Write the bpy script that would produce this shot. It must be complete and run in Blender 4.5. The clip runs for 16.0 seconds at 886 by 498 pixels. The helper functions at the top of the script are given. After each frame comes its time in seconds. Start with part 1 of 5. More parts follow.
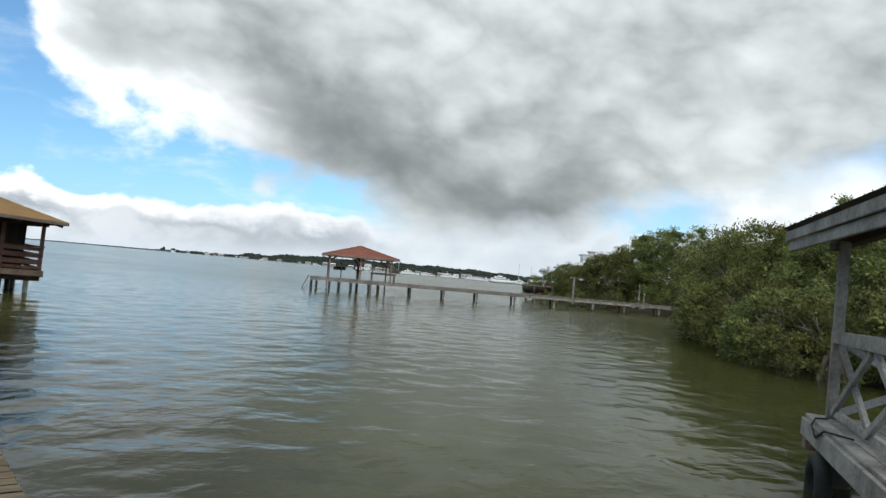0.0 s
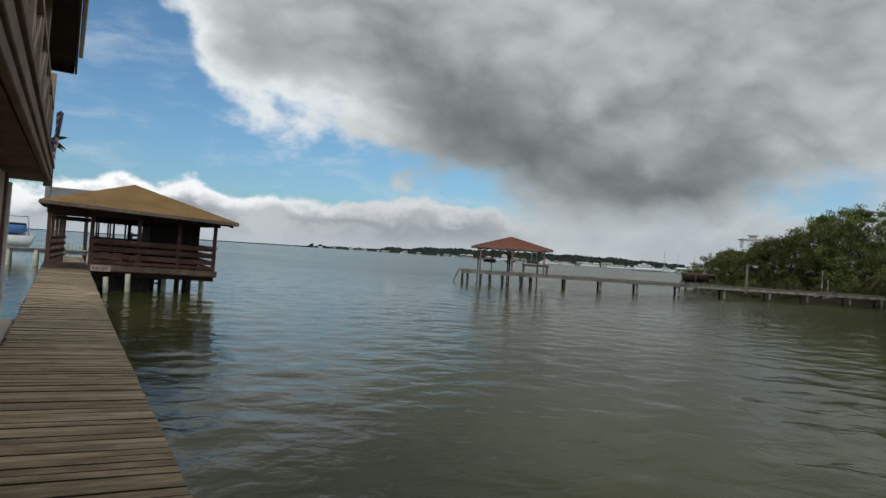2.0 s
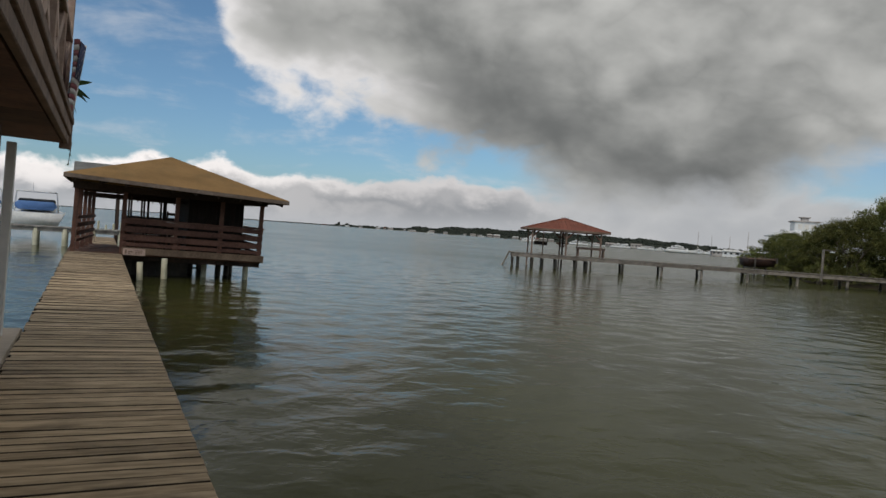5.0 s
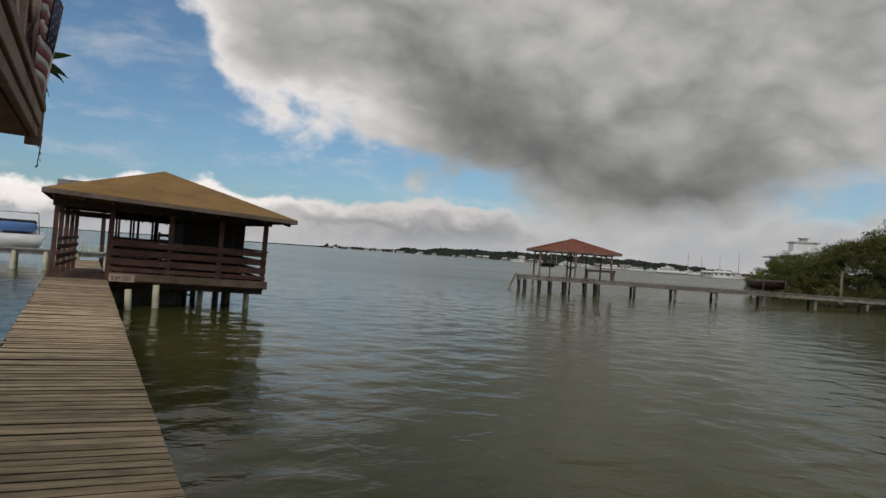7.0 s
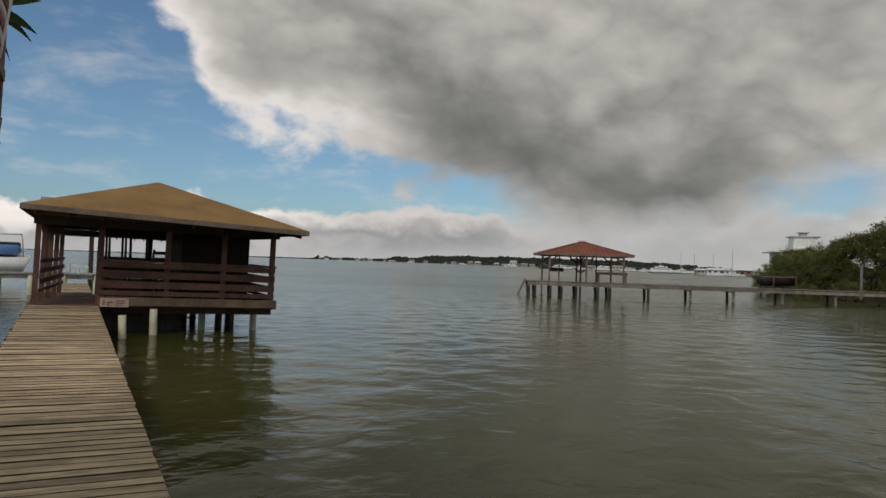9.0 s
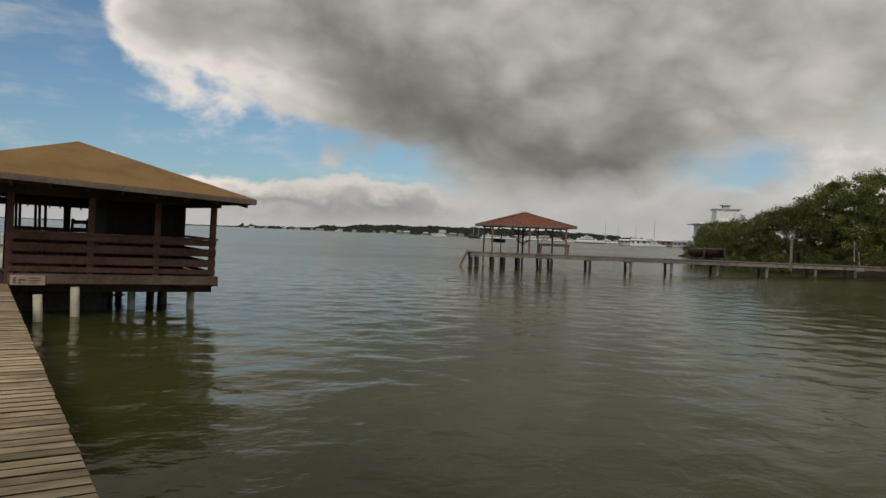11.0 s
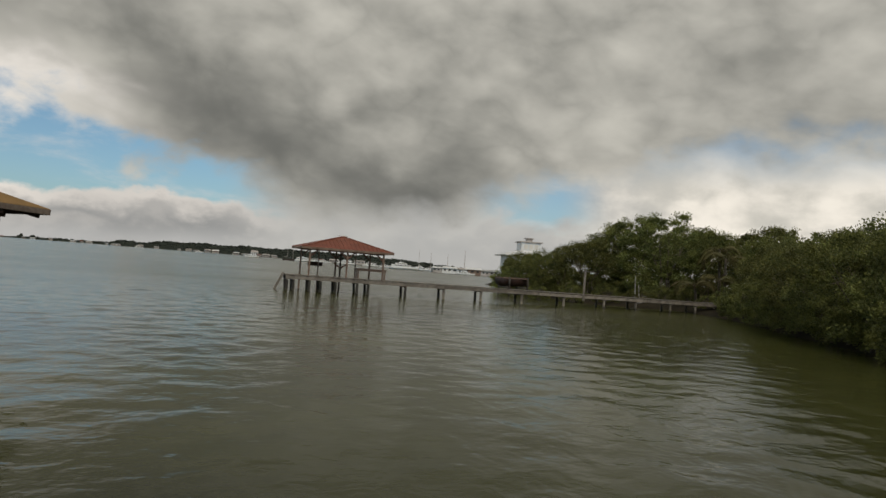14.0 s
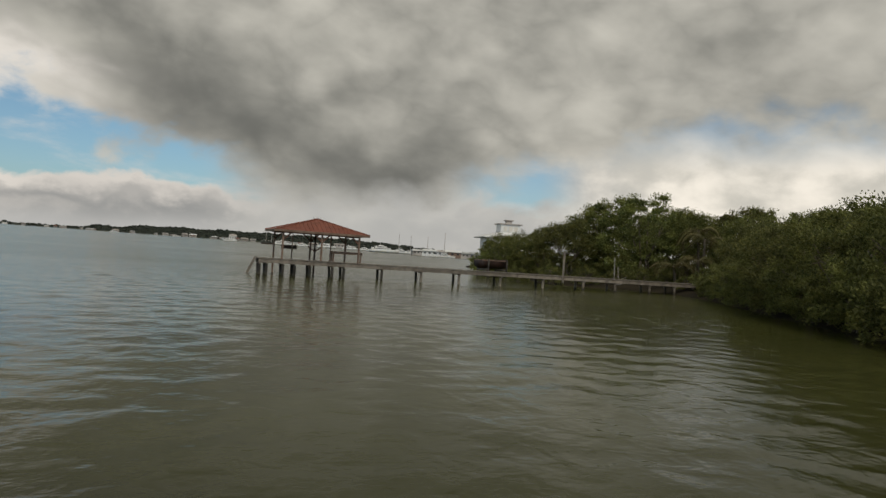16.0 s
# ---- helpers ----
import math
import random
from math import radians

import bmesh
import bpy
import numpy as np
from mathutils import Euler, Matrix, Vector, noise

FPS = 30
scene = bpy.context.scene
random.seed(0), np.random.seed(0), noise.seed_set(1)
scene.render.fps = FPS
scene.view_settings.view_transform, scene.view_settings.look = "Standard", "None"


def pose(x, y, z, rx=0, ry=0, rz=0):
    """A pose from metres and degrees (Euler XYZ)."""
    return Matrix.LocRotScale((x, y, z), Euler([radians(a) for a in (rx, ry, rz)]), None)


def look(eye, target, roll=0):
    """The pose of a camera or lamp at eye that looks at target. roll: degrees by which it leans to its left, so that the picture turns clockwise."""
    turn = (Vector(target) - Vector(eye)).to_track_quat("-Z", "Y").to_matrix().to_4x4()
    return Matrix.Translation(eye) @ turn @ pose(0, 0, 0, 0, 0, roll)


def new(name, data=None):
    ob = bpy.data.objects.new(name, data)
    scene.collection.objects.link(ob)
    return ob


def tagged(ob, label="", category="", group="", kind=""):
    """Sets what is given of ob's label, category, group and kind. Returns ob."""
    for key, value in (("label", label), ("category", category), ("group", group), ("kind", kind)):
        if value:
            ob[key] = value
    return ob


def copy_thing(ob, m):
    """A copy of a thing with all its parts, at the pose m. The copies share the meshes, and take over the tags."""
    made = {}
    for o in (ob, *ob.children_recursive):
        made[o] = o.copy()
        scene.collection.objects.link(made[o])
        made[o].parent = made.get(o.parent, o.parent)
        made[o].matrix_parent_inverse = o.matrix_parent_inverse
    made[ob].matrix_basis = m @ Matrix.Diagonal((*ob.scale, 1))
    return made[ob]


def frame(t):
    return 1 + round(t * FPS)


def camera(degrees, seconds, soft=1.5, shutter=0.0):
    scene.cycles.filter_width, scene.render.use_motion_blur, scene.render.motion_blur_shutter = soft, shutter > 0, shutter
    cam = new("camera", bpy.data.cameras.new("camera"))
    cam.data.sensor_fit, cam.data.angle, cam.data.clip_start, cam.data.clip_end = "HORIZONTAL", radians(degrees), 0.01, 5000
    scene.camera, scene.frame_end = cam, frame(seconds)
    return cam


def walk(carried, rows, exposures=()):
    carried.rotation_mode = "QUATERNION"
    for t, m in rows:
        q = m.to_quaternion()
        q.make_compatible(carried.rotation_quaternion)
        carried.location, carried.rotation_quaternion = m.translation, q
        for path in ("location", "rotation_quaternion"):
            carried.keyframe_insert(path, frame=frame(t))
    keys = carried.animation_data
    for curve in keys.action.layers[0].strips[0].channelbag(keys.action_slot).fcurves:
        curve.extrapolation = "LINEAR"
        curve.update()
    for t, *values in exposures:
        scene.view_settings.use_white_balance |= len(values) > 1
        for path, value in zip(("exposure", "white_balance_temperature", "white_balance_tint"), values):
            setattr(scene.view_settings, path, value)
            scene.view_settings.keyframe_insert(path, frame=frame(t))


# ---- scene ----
cam = camera(66.0, 16.0)
PATH = [
    (0, pose(-0.919, 2.154, 1.957, 92.13, -5.00, -40.50)),
    (0.2, pose(-0.930, 2.404, 1.943, 91.79, -4.57, -36.37)),
    (0.5, pose(-0.943, 2.772, 1.932, 91.22, -3.94, -32.67)),
    (1, pose(-0.877, 3.354, 1.948, 90.08, -2.53, -30.02)),
    (1.5, pose(-0.765, 3.892, 1.957, 91.99, -3.66, -29.98)),
    (2, pose(-0.785, 4.420, 1.964, 90.46, -3.64, -29.06)),
    (2.5, pose(-0.793, 4.985, 1.983, 89.08, -2.21, -30.07)),
    (3, pose(-0.727, 5.620, 1.975, 90.07, -2.37, -27.12)),
    (3.5, pose(-0.729, 6.245, 1.964, 89.29, -3.10, -26.26)),
    (4, pose(-0.712, 6.829, 1.992, 89.00, -3.81, -26.35)),
    (6.5, pose(-0.679, 9.804, 1.980, 88.19, -4.10, -27.63)),
    (7, pose(-0.642, 10.416, 1.961, 90.45, -3.97, -27.92)),
    (7.5, pose(-0.606, 10.988, 1.954, 90.87, -2.54, -27.86)),
    (8, pose(-0.598, 11.502, 1.955, 91.13, -1.81, -28.08)),
    (10.5, pose(-0.624, 13.721, 1.987, 90.45, -2.88, -32.04)),
    (11, pose(-0.621, 14.060, 2.015, 88.73, -2.23, -34.70)),
    (11.5, pose(-0.561, 14.313, 1.990, 91.55, -0.78, -33.39)),
    (12, pose(-0.597, 14.350, 1.996, 92.16, -2.10, -36.10)),
    (12.5, pose(-0.789, 14.216, 2.005, 93.04, -1.67, -43.15)),
    (13, pose(-0.886, 14.080, 2.021, 93.36, -3.64, -45.27)),
    (13.5, pose(-0.915, 14.041, 2.044, 92.58, -4.25, -46.10)),
    (14, pose(-0.789, 14.101, 2.019, 91.66, -4.33, -50.15)),
    (14.5, pose(-0.459, 14.226, 2.013, 91.20, -5.33, -54.01)),
    (15, pose(-0.203, 14.344, 2.012, 90.88, -5.16, -54.96)),
    (15.5, pose(-0.063, 14.423, 2.010, 90.09, -4.49, -52.80)),
    (16, pose(0.012, 14.489, 2.011, 90.33, -3.97, -51.79)),
]
EXPOSURES = [(0.0, 0.75, 6150, 8), (0.4, 0.65, 6150, 8), (1.2, 0.27, 6200, 8), (2.0, 0.07, 6250, 8), (3.5, -0.04, 6450, 11), (8.0, -0.04, 6850, 13), (10.4, -0.12, 7100, 13), (11.4, -0.02, 7150, 13), (14.5, -0.05, 7200, 11), (16.0, -0.03, 7250, 11)]
walk(cam, PATH, EXPOSURES)

# the water lies at z = 0; the dock runs along +y with its edge at x = 0

# ---------------------------------------------------------------- world, sun
class Nodes:
    def __init__(self, tree):
        self.tree = tree
        tree.nodes.clear()

    def add(self, kind, **values):
        n = self.tree.nodes.new(kind)
        for key, value in values.items():
            if key == "ins":
                for slot, v in value.items():
                    self.plug(n, slot, v)
            elif key == "operation":
                n.operation = value
            elif key == "interpolation_type":
                n.interpolation_type = value
            elif key == "data_type":
                n.data_type = value
            elif key == "blend_type":
                n.blend_type = value
        return n

    def plug(self, n, slot, v):
        if isinstance(v, bpy.types.NodeSocket):
            self.tree.links.new(v, n.inputs[slot])
        else:
            n.inputs[slot].default_value = v

    def math(self, op, a, b=0.0, c=0.0):
        return self.add("ShaderNodeMath", operation=op, ins={0: a, 1: b, 2: c}).outputs[0]

    def step(self, v, lo, hi):
        n = self.add("ShaderNodeMapRange", interpolation_type="SMOOTHSTEP", ins={"Value": v, "From Min": lo, "From Max": hi})
        return n.outputs[0]

    def mix(self, f, a, b, blend="MIX"):
        n = self.add("ShaderNodeMix", data_type="RGBA", blend_type=blend)
        for slot, v in ((0, f), (6, a), (7, b)):
            if isinstance(v, tuple) and len(v) == 3:
                v = (*v, 1.0)
            self.plug(n, slot, v)
        return n.outputs[2]

    def noise(self, vec, scale, detail=4.0, rough=0.55, dist=0.0):
        n = self.add("ShaderNodeTexNoise", ins={"Vector": vec, "Scale": scale, "Detail": detail, "Roughness": rough, "Distortion": dist})
        return n.outputs["Fac"]


SUN_EL, SUN_AZ = 42.0, 226.0      # degrees; azimuth from +y towards +x

world = bpy.data.worlds.new("cloudy_sky")
scene.world = world
world.use_nodes = True
w = Nodes(world.node_tree)
sky = w.add("ShaderNodeTexSky")
sky.sky_type, sky.sun_disc = "NISHITA", False
sky.sun_elevation, sky.sun_rotation = radians(SUN_EL), radians(SUN_AZ)
sky.dust_density = sky.ozone_density = 1.0
way = w.add("ShaderNodeTexCoord").outputs["Generated"]
xyz = w.add("ShaderNodeSeparateXYZ", ins={0: way})
dx, dy, dz = xyz.outputs
az = w.math("MULTIPLY", w.math("ARCTAN2", dx, dy), 57.2958)
el = w.math("MULTIPLY", w.math("ARCSINE", dz), 57.2958)
up = w.math("ADD", w.math("MAXIMUM", dz, 0.0), 0.13)
flat = w.add("ShaderNodeCombineXYZ", ins={0: w.math("DIVIDE", dx, up), 1: w.math("DIVIDE", dy, up), 2: 0.0}).outputs[0]
ball = w.add("ShaderNodeCombineXYZ", ins={0: w.math("MULTIPLY", az, 0.1), 1: w.math("MULTIPLY", el, 0.15), 2: 0.4}).outputs[0]
slant = w.add("ShaderNodeCombineXYZ", ins={0: w.math("SUBTRACT", w.math("MULTIPLY", az, 0.080), w.math("MULTIPLY", el, 0.055)), 1: w.math("ADD", w.math("MULTIPLY", el, 0.135), w.math("MULTIPLY", az, 0.045)), 2: 2.7}).outputs[0]


def along(v, *knots):
    """A line of straight pieces through knots (place, height)."""
    total, before = knots[0][1], 0.0
    for (x0, h0), (x1, h1) in zip(knots, knots[1:]):
        k = (h1 - h0) / (x1 - x0)
        total = w.math("MULTIPLY_ADD", w.math("MAXIMUM", w.math("SUBTRACT", v, x0), 0.0), k - before, total)
        before = k
    return total


def wave(vec, scale, detail, rough, dist=0.0):
    return w.math("SUBTRACT", w.noise(vec, scale, detail, rough, dist), 0.5)


def plus(*terms):
    total = terms[0]
    for term in terms[1:]:
        total = w.math("ADD", total, term)
    return total


def times(v, k):
    return w.math("MULTIPLY", v, k)


def flip(v):
    return w.math("SUBTRACT", 1.0, v)


S = 10.0                            # the background's strength is 1 / S
def lum(r, g, b):
    return (r * S, g * S, b * S)


soft_n = wave(slant, 0.75, 2.0, 0.42, 0.3)
mid_n = wave(slant, 1.9, 5.0, 0.48, 0.25)
lump_n = wave(ball, 1.3, 3.0, 0.42, 0.2)
puff_n = wave(ball, 2.3, 8.0, 0.55, 0.15)
# great cloud bank: its ragged lower edge runs down from the west and rises again in the east
foot = along(az, (-60.0, 25.0), (-4.0, 25.0), (5.0, 19.0), (10.0, 13.0), (13.0, 9.8), (18.0, 9.2), (24.0, 7.2), (29.5, 7.4), (34.0, 4.8), (41.0, 3.5), (48.0, 3.9), (57.0, 6.4), (72.0, 9.6), (90.0, 9.8))
depth = plus(w.math("SUBTRACT", el, foot), times(plus(times(puff_n, 9.0), times(lump_n, 9.5), times(mid_n, 5.0)), along(az, (24.0, 1.0), (38.0, 0.42), (60.0, 0.6))), 0.3)
bank = w.step(depth, -1.3, along(az, (5.0, 1.9), (30.0, 1.9), (45.0, 2.4)))
west = flip(w.step(plus(az, times(mid_n, 16.0), times(lump_n, 10.0), times(el, 0.25)), 15.0, 33.0))
edge = times(flip(w.step(plus(depth, times(mid_n, 7.0), times(puff_n, -5.0)), 0.6, 7.5)), west)
band = plus(el, times(w.math("SUBTRACT", az, 43.0), 0.38), times(lump_n, 4.0))
belly = flip(w.step(w.math("ABSOLUTE", w.math("SUBTRACT", band, 6.8)), 0.5, 8.5))
belly = times(belly, flip(w.step(w.math("ABSOLUTE", w.math("SUBTRACT", az, 41.0)), 9.0, 25.0)))
billow = w.math("ABSOLUTE", wave(ball, 1.55, 3.0, 0.45, 0.1))
thick = plus(times(soft_n, 0.75), times(mid_n, 0.75), times(billow, 0.9), times(puff_n, 0.22), times(belly, -0.34), 0.44)
bank_col = w.mix(w.step(thick, -0.12, 1.02), lum(0.150, 0.160, 0.158), lum(0.56, 0.575, 0.555))
bank_col = w.mix(times(edge, 0.85), bank_col, lum(0.86, 0.86, 0.86))
# row of cumulus over the horizon, white above and grey below
crest = along(az, (-30.0, 3.4), (0.0, 3.3), (8.4, 5.0), (12.0, 3.7), (21.0, 4.3), (31.0, 4.2), (40.0, 3.0), (60.0, 2.4))
row_d = plus(w.math("SUBTRACT", crest, el), times(puff_n, 3.8), times(lump_n, 1.2))
row = w.step(row_d, -0.15, 0.5)
rim = flip(w.step(plus(row_d, times(puff_n, 3.5)), 0.3, 2.1))
row_top = w.math("MINIMUM", 1.0, plus(times(rim, 0.9), times(w.step(plus(puff_n, times(lump_n, 0.5)), -0.06, 0.2), 0.38)))
row_top = times(row_top, along(az, (-20.0, 1.0), (10.0, 1.0), (22.0, 0.5), (60.0, 0.5)))
row_col = w.mix(row_top, lum(0.285, 0.305, 0.325), lum(0.98, 0.96, 0.94))
under = flip(w.step(plus(el, times(lump_n, 2.0)), 0.2, 2.0))
row_col = w.mix(times(under, 0.75), row_col, lum(0.47, 0.50, 0.53))
# loose wisps in the blue
streak = w.step(plus(w.noise(flat, 1.1, 8.0, 0.6, 0.4), times(puff_n, 0.35)), 0.48, 0.72)
tint = w.mix(w.step(el, 2.0, 16.0), (0.55, 0.76, 0.93), (0.57, 0.78, 0.90))
blue = w.mix(1.0, sky.outputs[0], tint, "MULTIPLY")
blue = w.mix(times(streak, plus(0.55, times(w.step(el, 20.0, 34.0), 0.3))), blue, lum(0.60, 0.64, 0.68))
# pale veil below the bank, with a gap, and bright cloud in the east
veil = times(w.step(az, 31.0, 39.0), flip(w.step(el, 7.0, 11.0)))
hole = times(flip(w.step(w.math("ABSOLUTE", w.math("SUBTRACT", az, 57.5)), 1.5, 6.5)), w.step(plus(el, times(puff_n, 5.0)), 3.6, 5.4))
veil = times(veil, flip(times(hole, 0.85)))
glow = times(w.step(plus(az, times(puff_n, 10.0), times(lump_n, 8.0)), 58.5, 71.0), flip(w.step(plus(el, times(puff_n, 5.0), times(lump_n, 4.0)), 7.6, 11.5)))
glow_col = w.mix(w.step(plus(puff_n, times(mid_n, 0.8)), -0.25, 0.22), lum(0.56, 0.57, 0.55), lum(0.92, 0.91, 0.87))
c = w.mix(row, blue, row_col)
veil_col = w.mix(w.step(plus(lump_n, times(mid_n, 0.8), times(puff_n, 0.4)), -0.25, 0.25), lum(0.42, 0.445, 0.465), lum(0.56, 0.58, 0.585))
c = w.mix(veil, c, veil_col)
c = w.mix(bank, c, bank_col)
c = w.mix(times(glow, 0.9), c, glow_col)
haze = w.math("SUBTRACT", 1.0, w.step(el, 0.0, 3.0))
c = w.mix(w.math("MULTIPLY", haze, 0.3), c, lum(0.47, 0.49, 0.51))
c = w.mix(w.step(el, -0.6, -0.1), lum(0.16, 0.18, 0.16), c)
back = w.add("ShaderNodeBackground", ins={"Color": c, "Strength": 1.0 / S})
out = w.add("ShaderNodeOutputWorld", ins={"Surface": back.outputs[0]})

sun = new("sun", bpy.data.lights.new("sun", "SUN"))
sun.data.energy, sun.data.angle, sun.data.color = 1.1, radians(12), (1.0, 0.95, 0.86)
sd = Vector((math.sin(radians(SUN_AZ)) * math.cos(radians(SUN_EL)), math.cos(radians(SUN_AZ)) * math.cos(radians(SUN_EL)), math.sin(radians(SUN_EL))))
sun.matrix_world = look(sd * 60, (0, 0, 0))


# ---------------------------------------------------------------- materials
def surface(name, dark, light, scale=(3, 3, 3), rough=0.7, bump=0.3, grain=8.0, vary=0.25, stain=None, spec=0.4, metal=0.0, fine=0.01):
    """A worn surface: colour at two scales, a slow stain, fine relief; each piece differs a little."""
    m = bpy.data.materials.new(name)
    m.use_nodes = True
    n = Nodes(m.node_tree)
    co = n.add("ShaderNodeTexCoord").outputs["Object"]
    info = n.add("ShaderNodeObjectInfo").outputs["Random"]
    shift = n.add("ShaderNodeVectorMath", operation="ADD", ins={0: co}).outputs[0]
    n.plug(shift.node, 1, n.add("ShaderNodeCombineXYZ", ins={0: n.math("MULTIPLY", info, 37.0), 1: n.math("MULTIPLY", info, 11.0), 2: n.math("MULTIPLY", info, 53.0)}).outputs[0])
    mapped = n.add("ShaderNodeMapping", ins={"Vector": shift, "Scale": scale}).outputs[0]
    big = n.noise(mapped, 1.0, 3.0, 0.5)
    small = n.noise(mapped, grain, 6.0, 0.65)
    f = n.step(n.math("ADD", n.math("MULTIPLY", big, 0.55), n.math("MULTIPLY", small, 0.45)), 0.33, 0.67)
    col = n.mix(f, dark, light)
    if stain:
        s = n.step(n.noise(shift, 1.3, 5.0, 0.6), 0.5, 0.72)
        col = n.mix(n.math("MULTIPLY", s, 0.6), col, stain)
    v = n.math("ADD", 1.0 - vary / 2, n.math("MULTIPLY", info, vary))
    hsv = n.add("ShaderNodeHueSaturation", ins={"Color": col, "Value": v}).outputs[0]
    b = n.add("ShaderNodeBump", ins={"Strength": bump, "Distance": fine, "Height": small})
    p = n.add("ShaderNodeBsdfPrincipled", ins={"Base Color": hsv, "Roughness": rough, "Metallic": metal, "Specular IOR Level": spec, "Normal": b.outputs[0]})
    n.add("ShaderNodeOutputMaterial", ins={"Surface": p.outputs[0]})
    return m


DOCK_WOOD = surface("weathered_dock_wood", (0.26, 0.192, 0.122), (0.62, 0.478, 0.320), (0.9, 5, 5), 0.9, 0.5, 4.0, 0.40, (0.12, 0.090, 0.062))
# dirty plank sides, darkened further to paint the shade in the gaps
DOCK_EDGE = surface("dirty_shaded_plank_edge", (0.022, 0.016, 0.011), (0.07, 0.052, 0.036), (0.9, 5, 5), 0.95, 0.5, 4.0, 0.3)
GREY_WOOD = surface("grey_weathered_wood", (0.16, 0.15, 0.14), (0.40, 0.385, 0.36), (2, 2, 2), 0.85, 0.5, 9.0, 0.3, (0.12, 0.11, 0.10))
BROWN_WOOD = surface("brown_stained_wood", (0.085, 0.038, 0.028), (0.185, 0.090, 0.064), (2, 2, 2), 0.75, 0.4, 8.0, 0.35)
RIM_WOOD = surface("brown_rim_board", (0.10, 0.068, 0.047), (0.20, 0.142, 0.10), (2, 2, 2), 0.8, 0.4, 8.0, 0.2)
DARK_WOOD = surface("dark_brown_wood", (0.032, 0.020, 0.015), (0.075, 0.047, 0.035), (2, 2, 2), 0.8, 0.4, 8.0, 0.3)
PALE_BROWN = surface("faded_brown_wood", (0.15, 0.10, 0.075), (0.29, 0.20, 0.155), (2, 2, 2), 0.8, 0.4, 8.0, 0.25)
PINK_WOOD = surface("pale_pinkish_wood", (0.38, 0.27, 0.225), (0.62, 0.47, 0.40), (2, 2, 2), 0.8, 0.4, 8.0, 0.25)
PIER_WOOD = surface("grey_brown_pier_wood", (0.13, 0.112, 0.095), (0.31, 0.275, 0.235), (2, 2, 2), 0.85, 0.5, 9.0, 0.3)
FASCIA = surface("faded_fascia_paint", (0.10, 0.075, 0.060), (0.21, 0.165, 0.135), (2, 2, 2), 0.75, 0.3, 8.0, 0.2)
OCHRE_ROOF = surface("ochre_shingle", (0.195, 0.112, 0.040), (0.31, 0.182, 0.070), (1, 1, 1), 0.9, 0.5, 24.0, 0.1, (0.17, 0.11, 0.045))
RED_ROOF = surface("red_metal_roof", (0.16, 0.046, 0.028), (0.25, 0.078, 0.048), (1, 1, 1), 0.6, 0.3, 12.0, 0.1, (0.12, 0.042, 0.028))
GREY_ROOF = surface("grey_sheet_roof", (0.26, 0.26, 0.26), (0.40, 0.40, 0.39), (1, 1, 1), 0.6, 0.2, 10.0, 0.1)
PILE_PALE = surface("pale_concrete_pile", (0.46, 0.44, 0.32), (0.72, 0.70, 0.55), (3, 3, 3), 0.8, 0.4, 6.0, 0.2, (0.3, 0.28, 0.19))
PILE_DARK = surface("dark_wet_pile", (0.02, 0.018, 0.015), (0.07, 0.06, 0.05), (3, 3, 3), 0.55, 0.4, 6.0, 0.3)
PLASTER = surface("cream_plaster", (0.44, 0.37, 0.30), (0.58, 0.50, 0.42), (1, 1, 1), 0.9, 0.3, 12.0, 0.1, (0.40, 0.34, 0.27))
CREAM = surface("cream_paint", (0.66, 0.63, 0.57), (0.80, 0.77, 0.71), (1, 1, 1), 0.6, 0.1, 8.0, 0.1)
WHITE = surface("white_paint", (0.66, 0.67, 0.67), (0.82, 0.82, 0.81), (1, 1, 1), 0.4, 0.1, 8.0, 0.1)
NAVY = surface("blue_canvas", (0.07, 0.16, 0.38), (0.13, 0.25, 0.52), (2, 2, 2), 0.8, 0.3, 10.0, 0.1)
RED_CLOTH = surface("red_cloth", (0.17, 0.035, 0.05), (0.23, 0.05, 0.065), (3, 3, 3), 0.9, 0.2, 20.0, 0.05)
WHITE_CLOTH = surface("white_cloth", (0.42, 0.40, 0.41), (0.52, 0.50, 0.51), (3, 3, 3), 0.9, 0.2, 20.0, 0.05)
NAVY_CLOTH = surface("dark_blue_cloth", (0.02, 0.03, 0.10), (0.04, 0.05, 0.15), (3, 3, 3), 0.9, 0.2, 20.0, 0.05)
BARK = surface("grey_brown_bark", (0.07, 0.055, 0.04), (0.20, 0.17, 0.13), (4, 4, 1), 0.9, 0.6, 6.0, 0.3)
MUD = surface("dark_mud", (0.014, 0.012, 0.008), (0.04, 0.033, 0.021), (0.6, 0.6, 0.6), 0.97, 0.5, 12.0, 0.1, spec=0.1)
BLACK = surface("black_rubber", (0.012, 0.012, 0.012), (0.03, 0.03, 0.03), (3, 3, 3), 0.7, 0.3, 8.0, 0.1)
SCREEN = surface("brown_plank_wall", (0.013, 0.009, 0.007), (0.030, 0.019, 0.015), (6, 1, 1), 0.8, 0.4, 6.0, 0.2)
FAR_LEAF = surface("far_wood_leaf", (0.014, 0.020, 0.016), (0.042, 0.052, 0.036), (0.08, 0.08, 0.16), 0.9, 0.3, 9.0, 0.3)
TIN = surface("faded_tin", (0.30, 0.27, 0.25), (0.52, 0.48, 0.45), (0.3, 0.3, 0.3), 0.6, 0.1, 6.0, 0.6)
HULL_RED = surface("dark_red_hull", (0.022, 0.012, 0.010), (0.05, 0.024, 0.018), (1, 1, 1), 0.6, 0.2, 6.0, 0.1)


